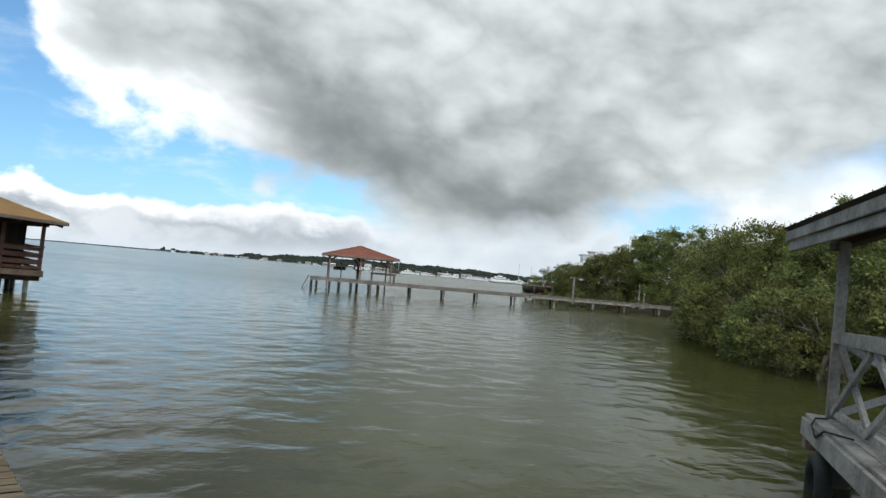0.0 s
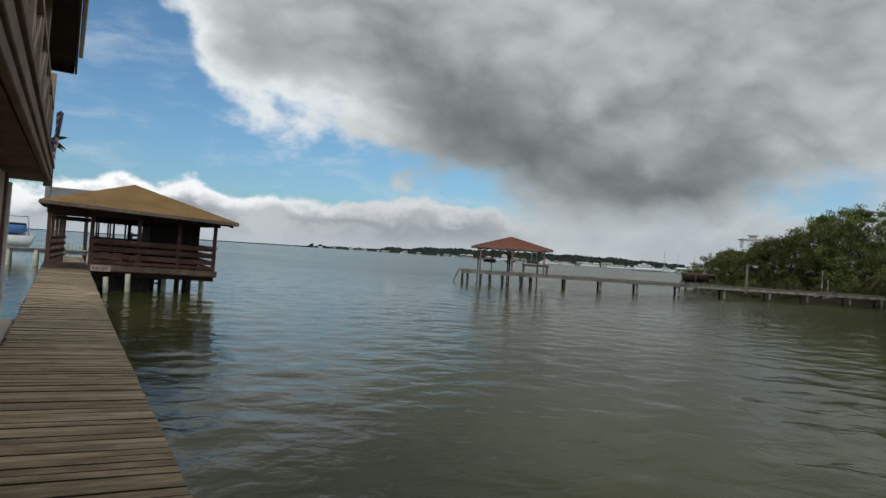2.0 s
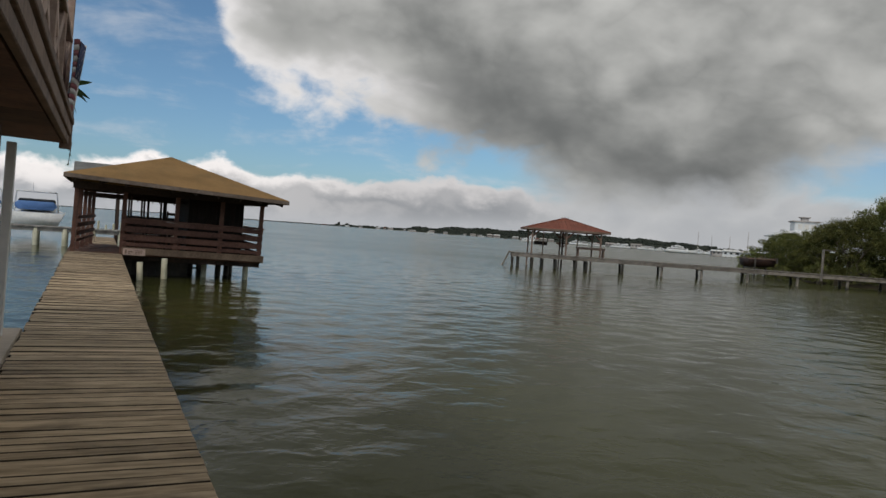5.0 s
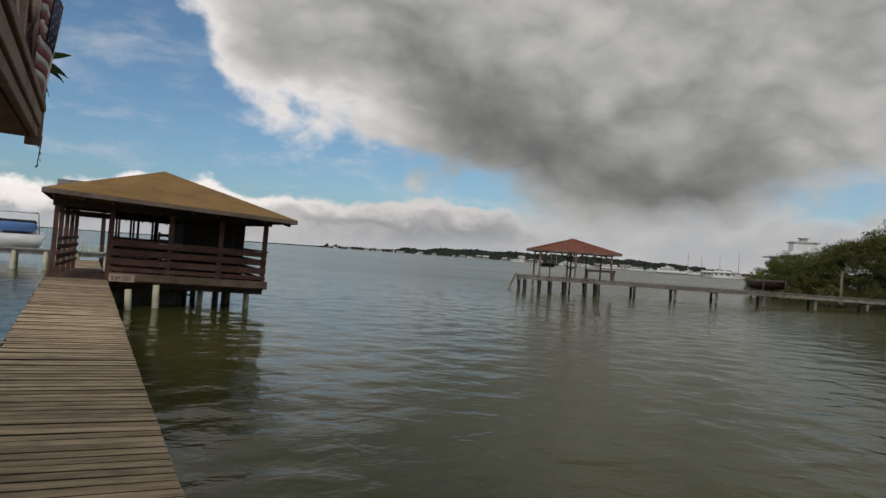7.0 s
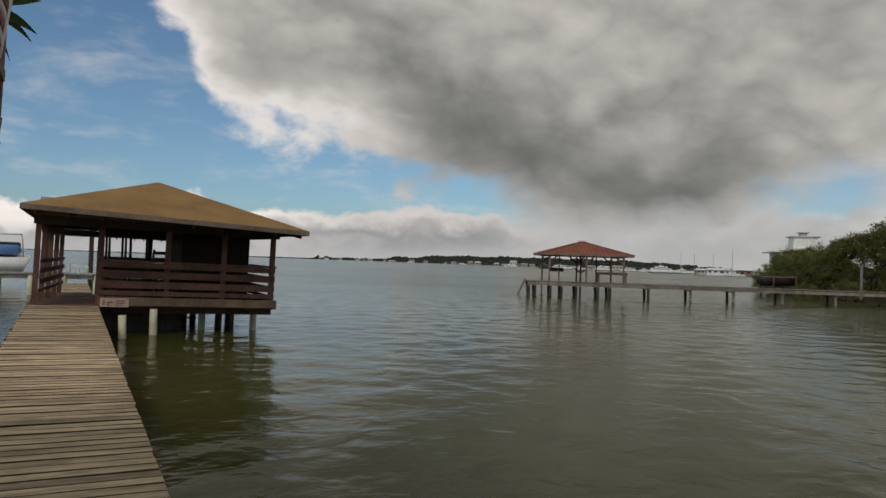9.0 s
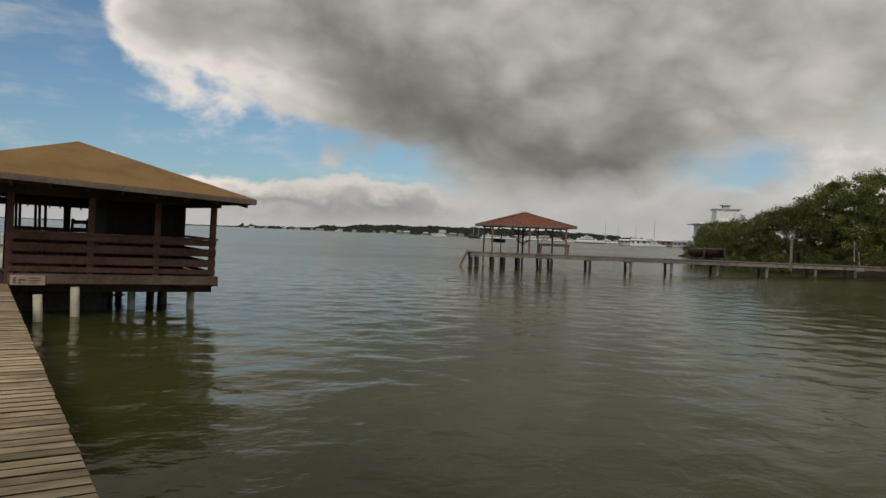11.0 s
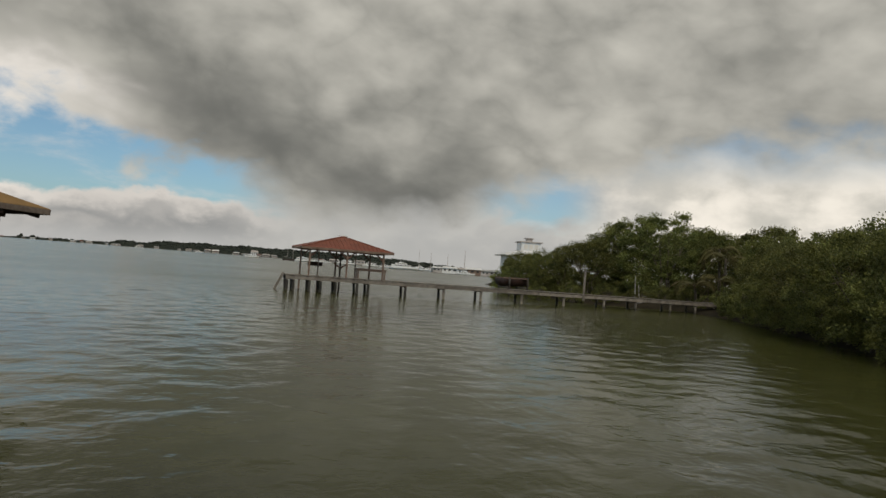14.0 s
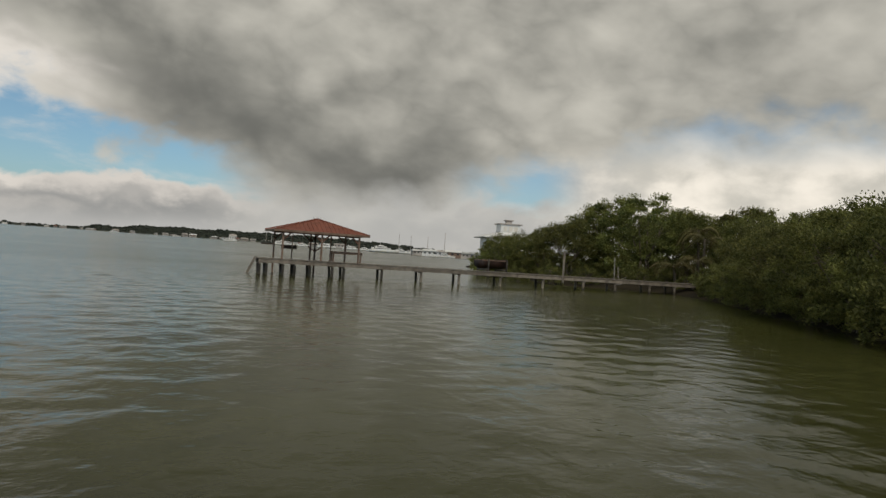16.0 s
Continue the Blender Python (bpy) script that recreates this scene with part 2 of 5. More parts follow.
def glass():
    m = bpy.data.materials.new("dark_glass")
    m.use_nodes = True
    p = m.node_tree.nodes["Principled BSDF"]
    p.inputs["Base Color"].default_value = (0.02, 0.025, 0.03, 1)
    p.inputs["Roughness"].default_value = 0.06
    return m


GLASS = glass()


def leaf_material(name, dark, light):
    m = bpy.data.materials.new(name)
    m.use_nodes = True
    n = Nodes(m.node_tree)
    geo = n.add("ShaderNodeNewGeometry")
    info = n.add("ShaderNodeObjectInfo").outputs["Random"]
    co = n.add("ShaderNodeTexCoord").outputs["Object"]
    sprays = n.step(n.noise(co, 1.15, 3.0, 0.55), 0.40, 0.68)
    f = n.math("ADD", n.math("MULTIPLY", geo.outputs["Random Per Island"], 0.45), n.math("MULTIPLY", sprays, 0.55))
    col = n.mix(f, dark, light)
    hsv = n.add("ShaderNodeHueSaturation", ins={"Color": col, "Value": n.math("ADD", 0.75, n.math("MULTIPLY", info, 0.5)), "Hue": n.math("ADD", 0.485, n.math("MULTIPLY", info, 0.03))}).outputs[0]
    p = n.add("ShaderNodeBsdfPrincipled", ins={"Base Color": hsv, "Roughness": 0.55, "Specular IOR Level": 0.25})
    tr = n.add("ShaderNodeBsdfTranslucent", ins={"Color": hsv})
    mx = n.add("ShaderNodeMixShader", ins={0: 0.35, 1: p.outputs[0], 2: tr.outputs[0]})
    n.add("ShaderNodeOutputMaterial", ins={"Surface": mx.outputs[0]})
    return m


LEAF = leaf_material("mangrove_leaf", (0.055, 0.068, 0.026), (0.290, 0.300, 0.088))
PALM_LEAF = leaf_material("palm_leaf", (0.07, 0.072, 0.026), (0.19, 0.165, 0.066))
POT_LEAF = leaf_material("pot_plant_leaf", (0.03, 0.05, 0.02), (0.10, 0.16, 0.05))


def water_material():
    m = bpy.data.materials.new("murky_green_water")
    m.use_nodes = True
    n = Nodes(m.node_tree)
    co = n.add("ShaderNodeTexCoord").outputs["Object"]
    bed = n.noise(co, 0.11, 4.0, 0.55, 0.4)
    weed = n.noise(co, 0.55, 5.0, 0.6)
    col = n.mix(n.step(bed, 0.35, 0.65), (0.044, 0.047, 0.015), (0.064, 0.067, 0.021))
    col = n.mix(n.math("MULTIPLY", n.step(weed, 0.52, 0.72), 0.35), col, (0.035, 0.038, 0.0135))
    turned = n.add("ShaderNodeMapping", ins={"Vector": co, "Rotation": (0, 0, radians(28)), "Scale": (1.1, 1.2, 1.0)}).outputs[0]
    fine = n.noise(turned, 9.0, 3.0, 0.5, 0.3)
    wide = n.noise(turned, 1.7, 2.0, 0.42, 0.5)
    b1 = n.add("ShaderNodeBump", ins={"Strength": 1.0, "Distance": 0.026, "Height": wide})
    b2 = n.add("ShaderNodeBump", ins={"Strength": 1.0, "Distance": 0.0042, "Height": fine, "Normal": b1.outputs[0]})
    # the open lagoon is more wind-ruffled than the water beside the dock
    away = n.add("ShaderNodeVectorMath", operation="DISTANCE", ins={0: co, 1: (0.0, 12.0, 0.0)}).outputs["Value"]
    gusts = n.math("MULTIPLY", n.math("SUBTRACT", n.noise(co, 0.05, 3.0, 0.5), 0.5), 0.12)
    ruffle = n.math("ADD", n.math("MULTIPLY", n.step(away, 10.0, 65.0), 0.09), n.math("ADD", gusts, 0.10))
    p = n.add("ShaderNodeBsdfPrincipled", ins={"Base Color": col, "Roughness": ruffle, "IOR": 1.333, "Specular IOR Level": 0.16, "Normal": b2.outputs[0]})
    n.add("ShaderNodeOutputMaterial", ins={"Surface": p.outputs[0]})
    return m


WATER = water_material()


# ---------------------------------------------------------------- mesh helpers
FALL = [0.0, 0.0]                   # slight fall of the old dock side along x and y


def fall(x, y):
    return -FALL[0] * (x + 0.7) - FALL[1] * (y - 17.0)


def linked(name, bm, material, parent=None, label="", smooth=False):
    if FALL[0]:
        for v in bm.verts:
            x, y, z = v.co
            v.co = (x + FALL[0] * z, y + FALL[1] * z, z + fall(x, y))
    me = bpy.data.meshes.new(name)
    bm.to_mesh(me)
    bm.free()
    me.materials.append(material)
    if smooth:
        me.shade_smooth()
    ob = new(name, me)
    if parent:
        ob.parent = parent
    if label:
        ob["label"] = label
    return ob


part = linked


def thing(name, label, category, m=None, group="", kind=""):
    ob = new(name)
    ob.empty_display_size = 0.2
    if m is not None:
        ob.matrix_basis = m
    return tagged(ob, label, category, group, kind)


def box(bm, x0, x1, y0, y1, z0, z1, bevel=0.0):
    vs = [bm.verts.new(p) for p in ((x0, y0, z0), (x1, y0, z0), (x1, y1, z0), (x0, y1, z0), (x0, y0, z1), (x1, y0, z1), (x1, y1, z1), (x0, y1, z1))]
    fs = [bm.faces.new([vs[i] for i in q]) for q in ((3, 2, 1, 0), (4, 5, 6, 7), (0, 1, 5, 4), (1, 2, 6, 5), (2, 3, 7, 6), (3, 0, 4, 7))]
    if bevel:
        es = {e for f in fs for e in f.edges}
        bmesh.ops.bevel(bm, geom=list(es), offset=bevel, segments=1, affect="EDGES")
    return bm


def beam(bm, a, b, wide, high, bevel=0.0):
    """A squared timber from a to b."""
    a, b = Vector(a), Vector(b)
    d = b - a
    m = Matrix.Translation(a) @ d.to_track_quat("X", "Z").to_matrix().to_4x4()
    old = set(bm.verts)
    box(bm, 0, d.length, -wide / 2, wide / 2, -high / 2, high / 2, bevel)
    for v in [v for v in bm.verts if v not in old]:
        v.co = m @ v.co
    return bm


def tube(bm, a, b, r0, r1, sides=10, rough=0.0):
    a, b = Vector(a), Vector(b)
    d = b - a
    q = d.to_track_quat("Z", "Y")
    rings = []
    steps = 4
    for k in range(steps + 1):
        f = k / steps
        ring = []
        for i in range(sides):
            ang = 2 * math.pi * i / sides
            r = (r0 + (r1 - r0) * f) * (1 + random.uniform(-rough, rough))
            ring.append(bm.verts.new(a + d * f + q @ Vector((r * math.cos(ang), r * math.sin(ang), 0))))
        rings.append(ring)
    for k in range(steps):
        for i in range(sides):
            j = (i + 1) % sides
            bm.faces.new((rings[k][i], rings[k][j], rings[k + 1][j], rings[k + 1][i]))
    bm.faces.new(rings[0][::-1])
    bm.faces.new(rings[-1])
    return bm


def one_box(name, dims, material, parent=None, label="", bevel=0.006):
    return part(name, box(bmesh.new(), *dims, bevel), material, parent, label)


def one_beam(name, a, b, wide, high, material, parent=None, label="", bevel=0.006):
    return part(name, beam(bmesh.new(), a, b, wide, high, bevel), material, parent, label)


def one_tube(name, a, b, r0, r1, material, parent=None, label="", sides=12, rough=0.04):
    return part(name, tube(bmesh.new(), a, b, r0, r1, sides, rough), material, parent, label, True)


# ---------------------------------------------------------------- water
def spread(lo, hi, step, far):
    v = list(np.arange(lo, hi + step / 2, step))
    g = step
    while v[-1] < far:
        g *= 1.25
        v.append(v[-1] + g)
    g = step
    head = [v[0]]
    while head[-1] > -far:
        g *= 1.25
        head.append(head[-1] - g)
    return np.array(head[:0:-1] + v)


def build_water():
    xs, ys = spread(-6.0, 40.0, 0.17, 3500.0), spread(2.0, 54.0, 0.17, 3500.0)
    X, Y = np.meshgrid(xs, ys)
    Z = np.zeros_like(X)
    rng = np.random.default_rng(5)
    for k in range(46):
        length = 0.55 * 1.03 ** k
        ang = radians(62) + rng.uniform(-1.57, 1.57)
        kx, ky = 2 * math.pi / length * math.cos(ang), 2 * math.pi / length * math.sin(ang)
        Z += 0.00112 * length ** 0.7 * np.sin(kx * X + ky * Y + rng.uniform(0, 6.28)) * (length < 2.4)
    out = np.maximum(np.maximum(X - 40, -6 - X), np.maximum(Y - 54, 2 - Y))
    Z *= np.clip(1 - out / 14.0, 0, 1)
    nx, ny = len(xs), len(ys)
    verts = np.stack([X, Y, Z], -1).reshape(-1, 3)
    i = np.arange(nx * ny).reshape(ny, nx)
    faces = np.stack([i[:-1, :-1], i[:-1, 1:], i[1:, 1:], i[1:, :-1]], -1).reshape(-1, 4)
    me = bpy.data.meshes.new("water")
    me.from_pydata(verts.tolist(), [], faces.tolist())
    me.shade_smooth()
    me.materials.append(WATER)
    return tagged(new("water", me), "murky green lagoon water with small ripples", "water", kind="structure")


build_water()


# ---------------------------------------------------------------- mangrove land
def shore_side(y):
    """The x of the muddy bank's edge at y."""
    knots = ((-30, 15.0), (6, 17.5), (11, 19.5), (16, 25), (22, 35), (27, 44), (31, 50), (35, 54), (38, 52.2), (41, 49.5), (44, 50), (48, 55.5), (53, 57), (58, 62), (66, 75), (80, 88))
    for (a, xa), (b, xb) in zip(knots, knots[1:]):
        if a <= y <= b:
            return xa + (xb - xa) * (y - a) / (b - a)
    return knots[-1][1] if y > 0 else knots[0][1]


def build_land():
    bm = bmesh.new()
    ys = np.arange(-30, 80.1, 2.0)
    rows = []
    for y in ys:
        x0 = shore_side(y) + random.uniform(-0.4, 0.4)
        rows.append([bm.verts.new((x0 + d, y, z + random.uniform(-0.05, 0.05))) for d, z in ((0.3, -0.3), (1.2, 0.06), (3, 0.35), (8, 0.7), (30, 0.9), (120, 1.2))])
    for a, b in zip(rows, rows[1:]):
        for i in range(len(a) - 1):
            bm.faces.new((a[i], a[i + 1], b[i + 1], b[i]))
    return tagged(linked("ground", bm, MUD, smooth=True), "dark muddy mangrove bank at the water's edge", "ground", kind="structure")


build_land()


def leaf(bm, at, size, aim):
    """One pointed leaf, folded a little along its middle."""
    d = aim.normalized()
    side = d.cross(Vector((random.uniform(-1, 1), random.uniform(-1, 1), random.uniform(0.3, 1)))).normalized()
    nrm = d.cross(side)
    a = bm.verts.new(at)
    b = bm.verts.new(at + d * size * 0.5 + side * size * 0.26 + nrm * size * 0.08)
    c = bm.verts.new(at + d * size)
    e = bm.verts.new(at + d * size * 0.5 - side * size * 0.26 + nrm * size * 0.08)
    bm.faces.new((a, b, c))
    bm.faces.new((a, c, e))


def ball_dir():
    while True:
        v = Vector((random.uniform(-1, 1), random.uniform(-1, 1), random.uniform(-1, 1)))
        if 0.05 < v.length < 1:
            return v.normalized()


def mangrove(label, radius, height, clumps, leaves, size, floor_share=0.1, category="mangrove"):
    """Arching trunks and limbs with a crown of leaf clumps that comes down to the water."""
    root = thing("mangrove_tree", label, category)
    bm = bmesh.new()
    for k in range(5):
        ang = k * 1.26 + random.uniform(-0.4, 0.4)
        foot = Vector((math.cos(ang) * radius * 0.22, math.sin(ang) * radius * 0.22, -0.3))
        knee = Vector((math.cos(ang) * radius * 0.1, math.sin(ang) * radius * 0.1, height * 0.3))
        tip = Vector((math.cos(ang + 0.5) * radius * 0.55, math.sin(ang + 0.5) * radius * 0.55, height * random.uniform(0.6, 0.85)))
        tube(bm, foot, knee, 0.05 + radius * 0.012, 0.04 + radius * 0.01, 6, 0.1)
        tube(bm, knee, tip, 0.04 + radius * 0.01, 0.02, 6, 0.1)
        for j in range(3):
            p = knee.lerp(tip, random.uniform(0.3, 0.9))
            tube(bm, p, p + ball_dir() * radius * 0.35 + Vector((0, 0, radius * 0.15)), 0.03, 0.012, 5)
    part("trunk", bm, BARK, root, smooth=True)
    bm = bmesh.new()
    for k in range(clumps):
        d = ball_dir()
        h = random.random() ** 0.8
        wide = radius * (0.62 + 0.42 * math.sin(math.pi * min(1.0, h * 0.8 + 0.16)))
        wide *= 1.0 if h < 0.55 else math.sqrt(max(0.02, 1 - ((h - 0.55) / 0.5) ** 2))
        ang = random.uniform(0, 2 * math.pi)
        lump = noise.noise(Vector((math.cos(ang) * 1.4, math.sin(ang) * 1.4, h * 2.2 + radius * 7)))
        r = wide * (1 - 0.35 * random.random() ** 2) * (1.0 + 0.42 * lump)
        c = Vector((math.cos(ang) * r, math.sin(ang) * r, height * (floor_share + (1 - floor_share) * h * (1 + 0.16 * lump))))
        c += ball_dir() * radius * 0.08
        spread_r = radius * random.uniform(0.09, 0.23)
        outward = Vector((math.cos(ang), math.sin(ang), 0.5 + h * 0.8))
        for j in range(leaves):
            o = ball_dir() * spread_r * random.random() ** 0.5
            o.z *= 0.75
            leaf(bm, c + o, size * random.uniform(0.6, 1.3), outward * 0.7 + ball_dir())
    part("crown", bm, LEAF, root)
    return root


def build_mangroves():
    kinds = [
        mangrove("tall dense green mangrove tree on the muddy shore", 3.4, 8.4, 250, 105, 0.17),
        mangrove("tall spreading green mangrove tree on the muddy shore", 4.0, 7.6, 260, 105, 0.17),
        mangrove("rounded green mangrove tree above the water", 2.8, 5.4, 240, 100, 0.125),
        mangrove("low green mangrove bush hanging over the water", 1.7, 2.5, 150, 85, 0.11, 0.04),
    ]
    sites = []
    # back row beside the far pier
    for x, y, k, s in ((59.2, 53.4, 2, 0.70), (61.5, 52.6, 2, 0.82), (64.5, 50.5, 2, 1.02), (62.5, 47.5, 1, 0.9), (66, 44.5, 0, 1.08), (65, 40.5, 0, 1.12), (68, 37, 1, 1.1), (69, 47, 1, 1.05),
                       (72, 40, 0, 1.1), (70, 33, 0, 1.06), (65, 30.5, 1, 0.95), (70, 27, 0, 0.95), (62, 26, 1, 0.85), (61, 49.5, 3, 1.3), (64, 43, 3, 1.4), (58.5, 54.5, 3, 1.1), (76, 33, 0, 1.1), (80, 45, 1, 1.1), (60, 29, 2, 1.0), (74, 50, 2, 1.1), (76, 22, 0, 1.0), (87.5, 73.0, 2, 0.85), (78.5, 66.0, 2, 0.98), (83.5, 65.0, 2, 1.1)):
        sites.append((x, y, k, s))
    # nearer bank
    for x, y, k, s in ((56, 27.5, 2, 1.06), (50, 25.5, 2, 1.05), (45, 22.5, 2, 1.05), (40, 19.5, 2, 1.1), (35, 16.5, 2, 1.1), (31, 13.5, 2, 1.12), (27, 11.0, 2, 1.1), (25, 7.5, 2, 1.15),
                       (50, 19, 1, 0.86), (43, 14, 1, 0.98), (36, 9.5, 0, 1.12), (30, 5, 1, 0.98), (58, 20, 0, 0.95), (46, 17, 0, 0.82), (39, 12.5, 0, 1.06), (33, 9.0, 0, 0.98), (54, 23, 0, 0.9), (27, 4, 0, 0.85), (32, 1, 0, 1.05), (36, 5, 0, 1.1), (38, 16.2, 0, 0.92), (34.5, 13.2, 0, 0.95), (43.5, 18.4, 0, 0.82), (30.5, 9.5, 1, 0.98), (50, 10, 0, 0.9), (40, 3, 0, 0.9), (24, 2, 2, 1.15), (60, 10, 1, 1.0), (36.5, 21.0, 2, 0.95), (32.5, 18.8, 2, 0.98), (40.5, 23.0, 2, 0.88), (28.5, 16.2, 2, 0.98),
                       (46, 26.6, 3, 1.15), (42, 24.4, 3, 1.1), (38, 22.2, 3, 1.15), (34, 20.0, 3, 1.2), (30, 17.8, 3, 1.15), (26.5, 15.6, 3, 1.2), (23.6, 13.4, 3, 1.15), (21.0, 11.2, 3, 1.1), (19.2, 9.3, 3, 1.0), (20.2, 7.0, 3, 1.2), (51, 28.6, 3, 1.1), (55, 30.2, 3, 1.1), (50.6, 42.6, 3, 0.62), (53.2, 40.8, 3, 0.7), (55.6, 39.0, 3, 0.66), (57.8, 37.6, 3, 0.75), (60.2, 36.6, 3, 0.8), (48.6, 44.6, 3, 0.5), (59.6, 31.4, 3, 0.8), (56.8, 33.4, 3, 0.6)):
        sites.append((x, y, k, s))
    used = set()
    for x, y, k, s in sites:
        m = pose(x, y, 0.05, 0, 0, random.uniform(0, 360)) @ Matrix.Diagonal((s, s, s * random.uniform(0.82, 0.95), 1))
        if k not in used:
            used.add(k)
            kinds[k].matrix_basis = m
            kinds[k]["group"] = "shore mangroves"
        else:
            ob = copy_thing(kinds[k], pose(0, 0, 0))
            ob.matrix_basis = m


build_mangroves()


# ---------------------------------------------------------------- far pier with the red-roofed shelter
P0, PU, PN = Vector((25.3, 48.4, 0)), Vector((0.873, -0.488, 0)), Vector((0.488, 0.873, 0))


def pier_at(s, off=0.0, z=0.0):
    p = P0 + PU * s + PN * off
    return Vector((p.x, p.y, z))


def pier_z(s):
    return 0.96 - 0.002 * s


def build_far_pier():
    pier = thing("pier", "long grey wooden pier on dark piles over the water", "pier", kind="structure")
    end = 35.4
    for off in (-0.02, 1.25):
        for a in np.arange(0, end, 8.85):
            one_beam("stringer", pier_at(a, off, pier_z(a) - 0.17), pier_at(min(a + 8.85, end), off, pier_z(min(a + 8.85, end)) - 0.17), 0.06, 0.2, PIER_WOOD, pier)
    bm = bmesh.new()
    s = 0.0
    while s < end:
        z = pier_z(s) + random.uniform(-0.008, 0.008)
        beam(bm, pier_at(s, -0.08 + random.uniform(-0.03, 0.03), z), pier_at(s, 1.33 + random.uniform(-0.03, 0.03), z), 0.135, 0.045)
        s += 0.15
    boards = part("deck_boards", bm, PIER_WOOD, pier)
    boards["kind"] = "stuff"
    for s in PIER_PILES:
        for off in (0.1, 1.15):
            lean = Vector((random.uniform(-0.05, 0.05), random.uniform(-0.05, 0.05), 0))
            foot, head = pier_at(s + (0.12 if off > 1 else 0), off, -1.2) + lean, pier_at(s, off, pier_z(s) - 0.05)
            if s < 20:
                one_tube("support_post", foot, head, 0.095, 0.085, PILE_DARK if off > 1 or s < 8 else PIER_WOOD, pier, "weathered timber pile")
            else:
                wet = foot.lerp(head, 1 - 0.75 / (head - foot).length)
                pile = one_tube("support_post", wet, head, 0.09, 0.085, PIER_WOOD, pier, "weathered timber pile")
                one_tube("wet_foot", foot, wet, 0.098, 0.092, PILE_DARK, pile, "dark wet lower end")
        one_beam("cross_beam", pier_at(s, -0.12, pier_z(s) - 0.30), pier_at(s, 1.37, pier_z(s) - 0.30), 0.08, 0.08, PIER_WOOD, pier)
    # swim ladder at the outer end
    for off in (0.25, 0.75):
        one_beam("ladder_rail", pier_at(-0.1, off, 1.05), pier_at(-0.75, off, -0.4), 0.05, 0.08, PIER_WOOD, pier)
    for k in range(4):
        one_beam("ladder_rung", pier_at(-0.2 - k * 0.14, 0.2, 0.66 - k * 0.3), pier_at(-0.2 - k * 0.14, 0.8, 0.66 - k * 0.3), 0.06, 0.04, PIER_WOOD, pier)
    return pier


PIER_PILES = (0.1, 0.5, 1.5, 2.2, 3.15, 4.55, 5.3, 7.8, 10.5, 13.25, 16.4, 19.8, 23.2, 26.0, 29.2, 31.6, 34.4)
build_far_pier()


def build_lamp_post():
    s = 21.3
    z = pier_z(s)
    lamp = thing("lamp_post", "weathered wooden lamp post with a flat lamp arm on the pier", "lamp post")
    one_beam("post", pier_at(s, -0.11, z - 0.45), pier_at(s, -0.11, z + 1.75), 0.12, 0.12, PIER_WOOD, lamp)
    arm = one_beam("arm", pier_at(s - 0.1, -0.12, z + 1.72), pier_at(s + 0.85, -0.12, z + 1.66), 0.12, 0.07, PIER_WOOD, lamp)
    one_box("lamp_head", (0, 0.32, -0.1, 0.1, -0.05, 0.05), WHITE, arm, "pale lamp head").matrix_basis = Matrix.Translation(pier_at(s + 0.5, -0.12, z + 1.6))


build_lamp_post()


def hip_roof(bm, x0, x1, y0, y1, z0, apex, thick):
    """A hipped roof on a rectangle, with its underside."""
    low = [bm.verts.new(p) for p in ((x0, y0, z0), (x1, y0, z0), (x1, y1, z0), (x0, y1, z0))]
    top = bm.verts.new(apex)
    under = [bm.verts.new((v.co.x, v.co.y, z0 - thick)) for v in low]
    peak = bm.verts.new((apex[0], apex[1], apex[2] - thick - 0.05))
    for i in range(4):
        j = (i + 1) % 4
        bm.faces.new((low[i], low[j], top))
        bm.faces.new((under[j], under[i], peak))
        bm.faces.new((under[i], under[j], low[j], low[i]))


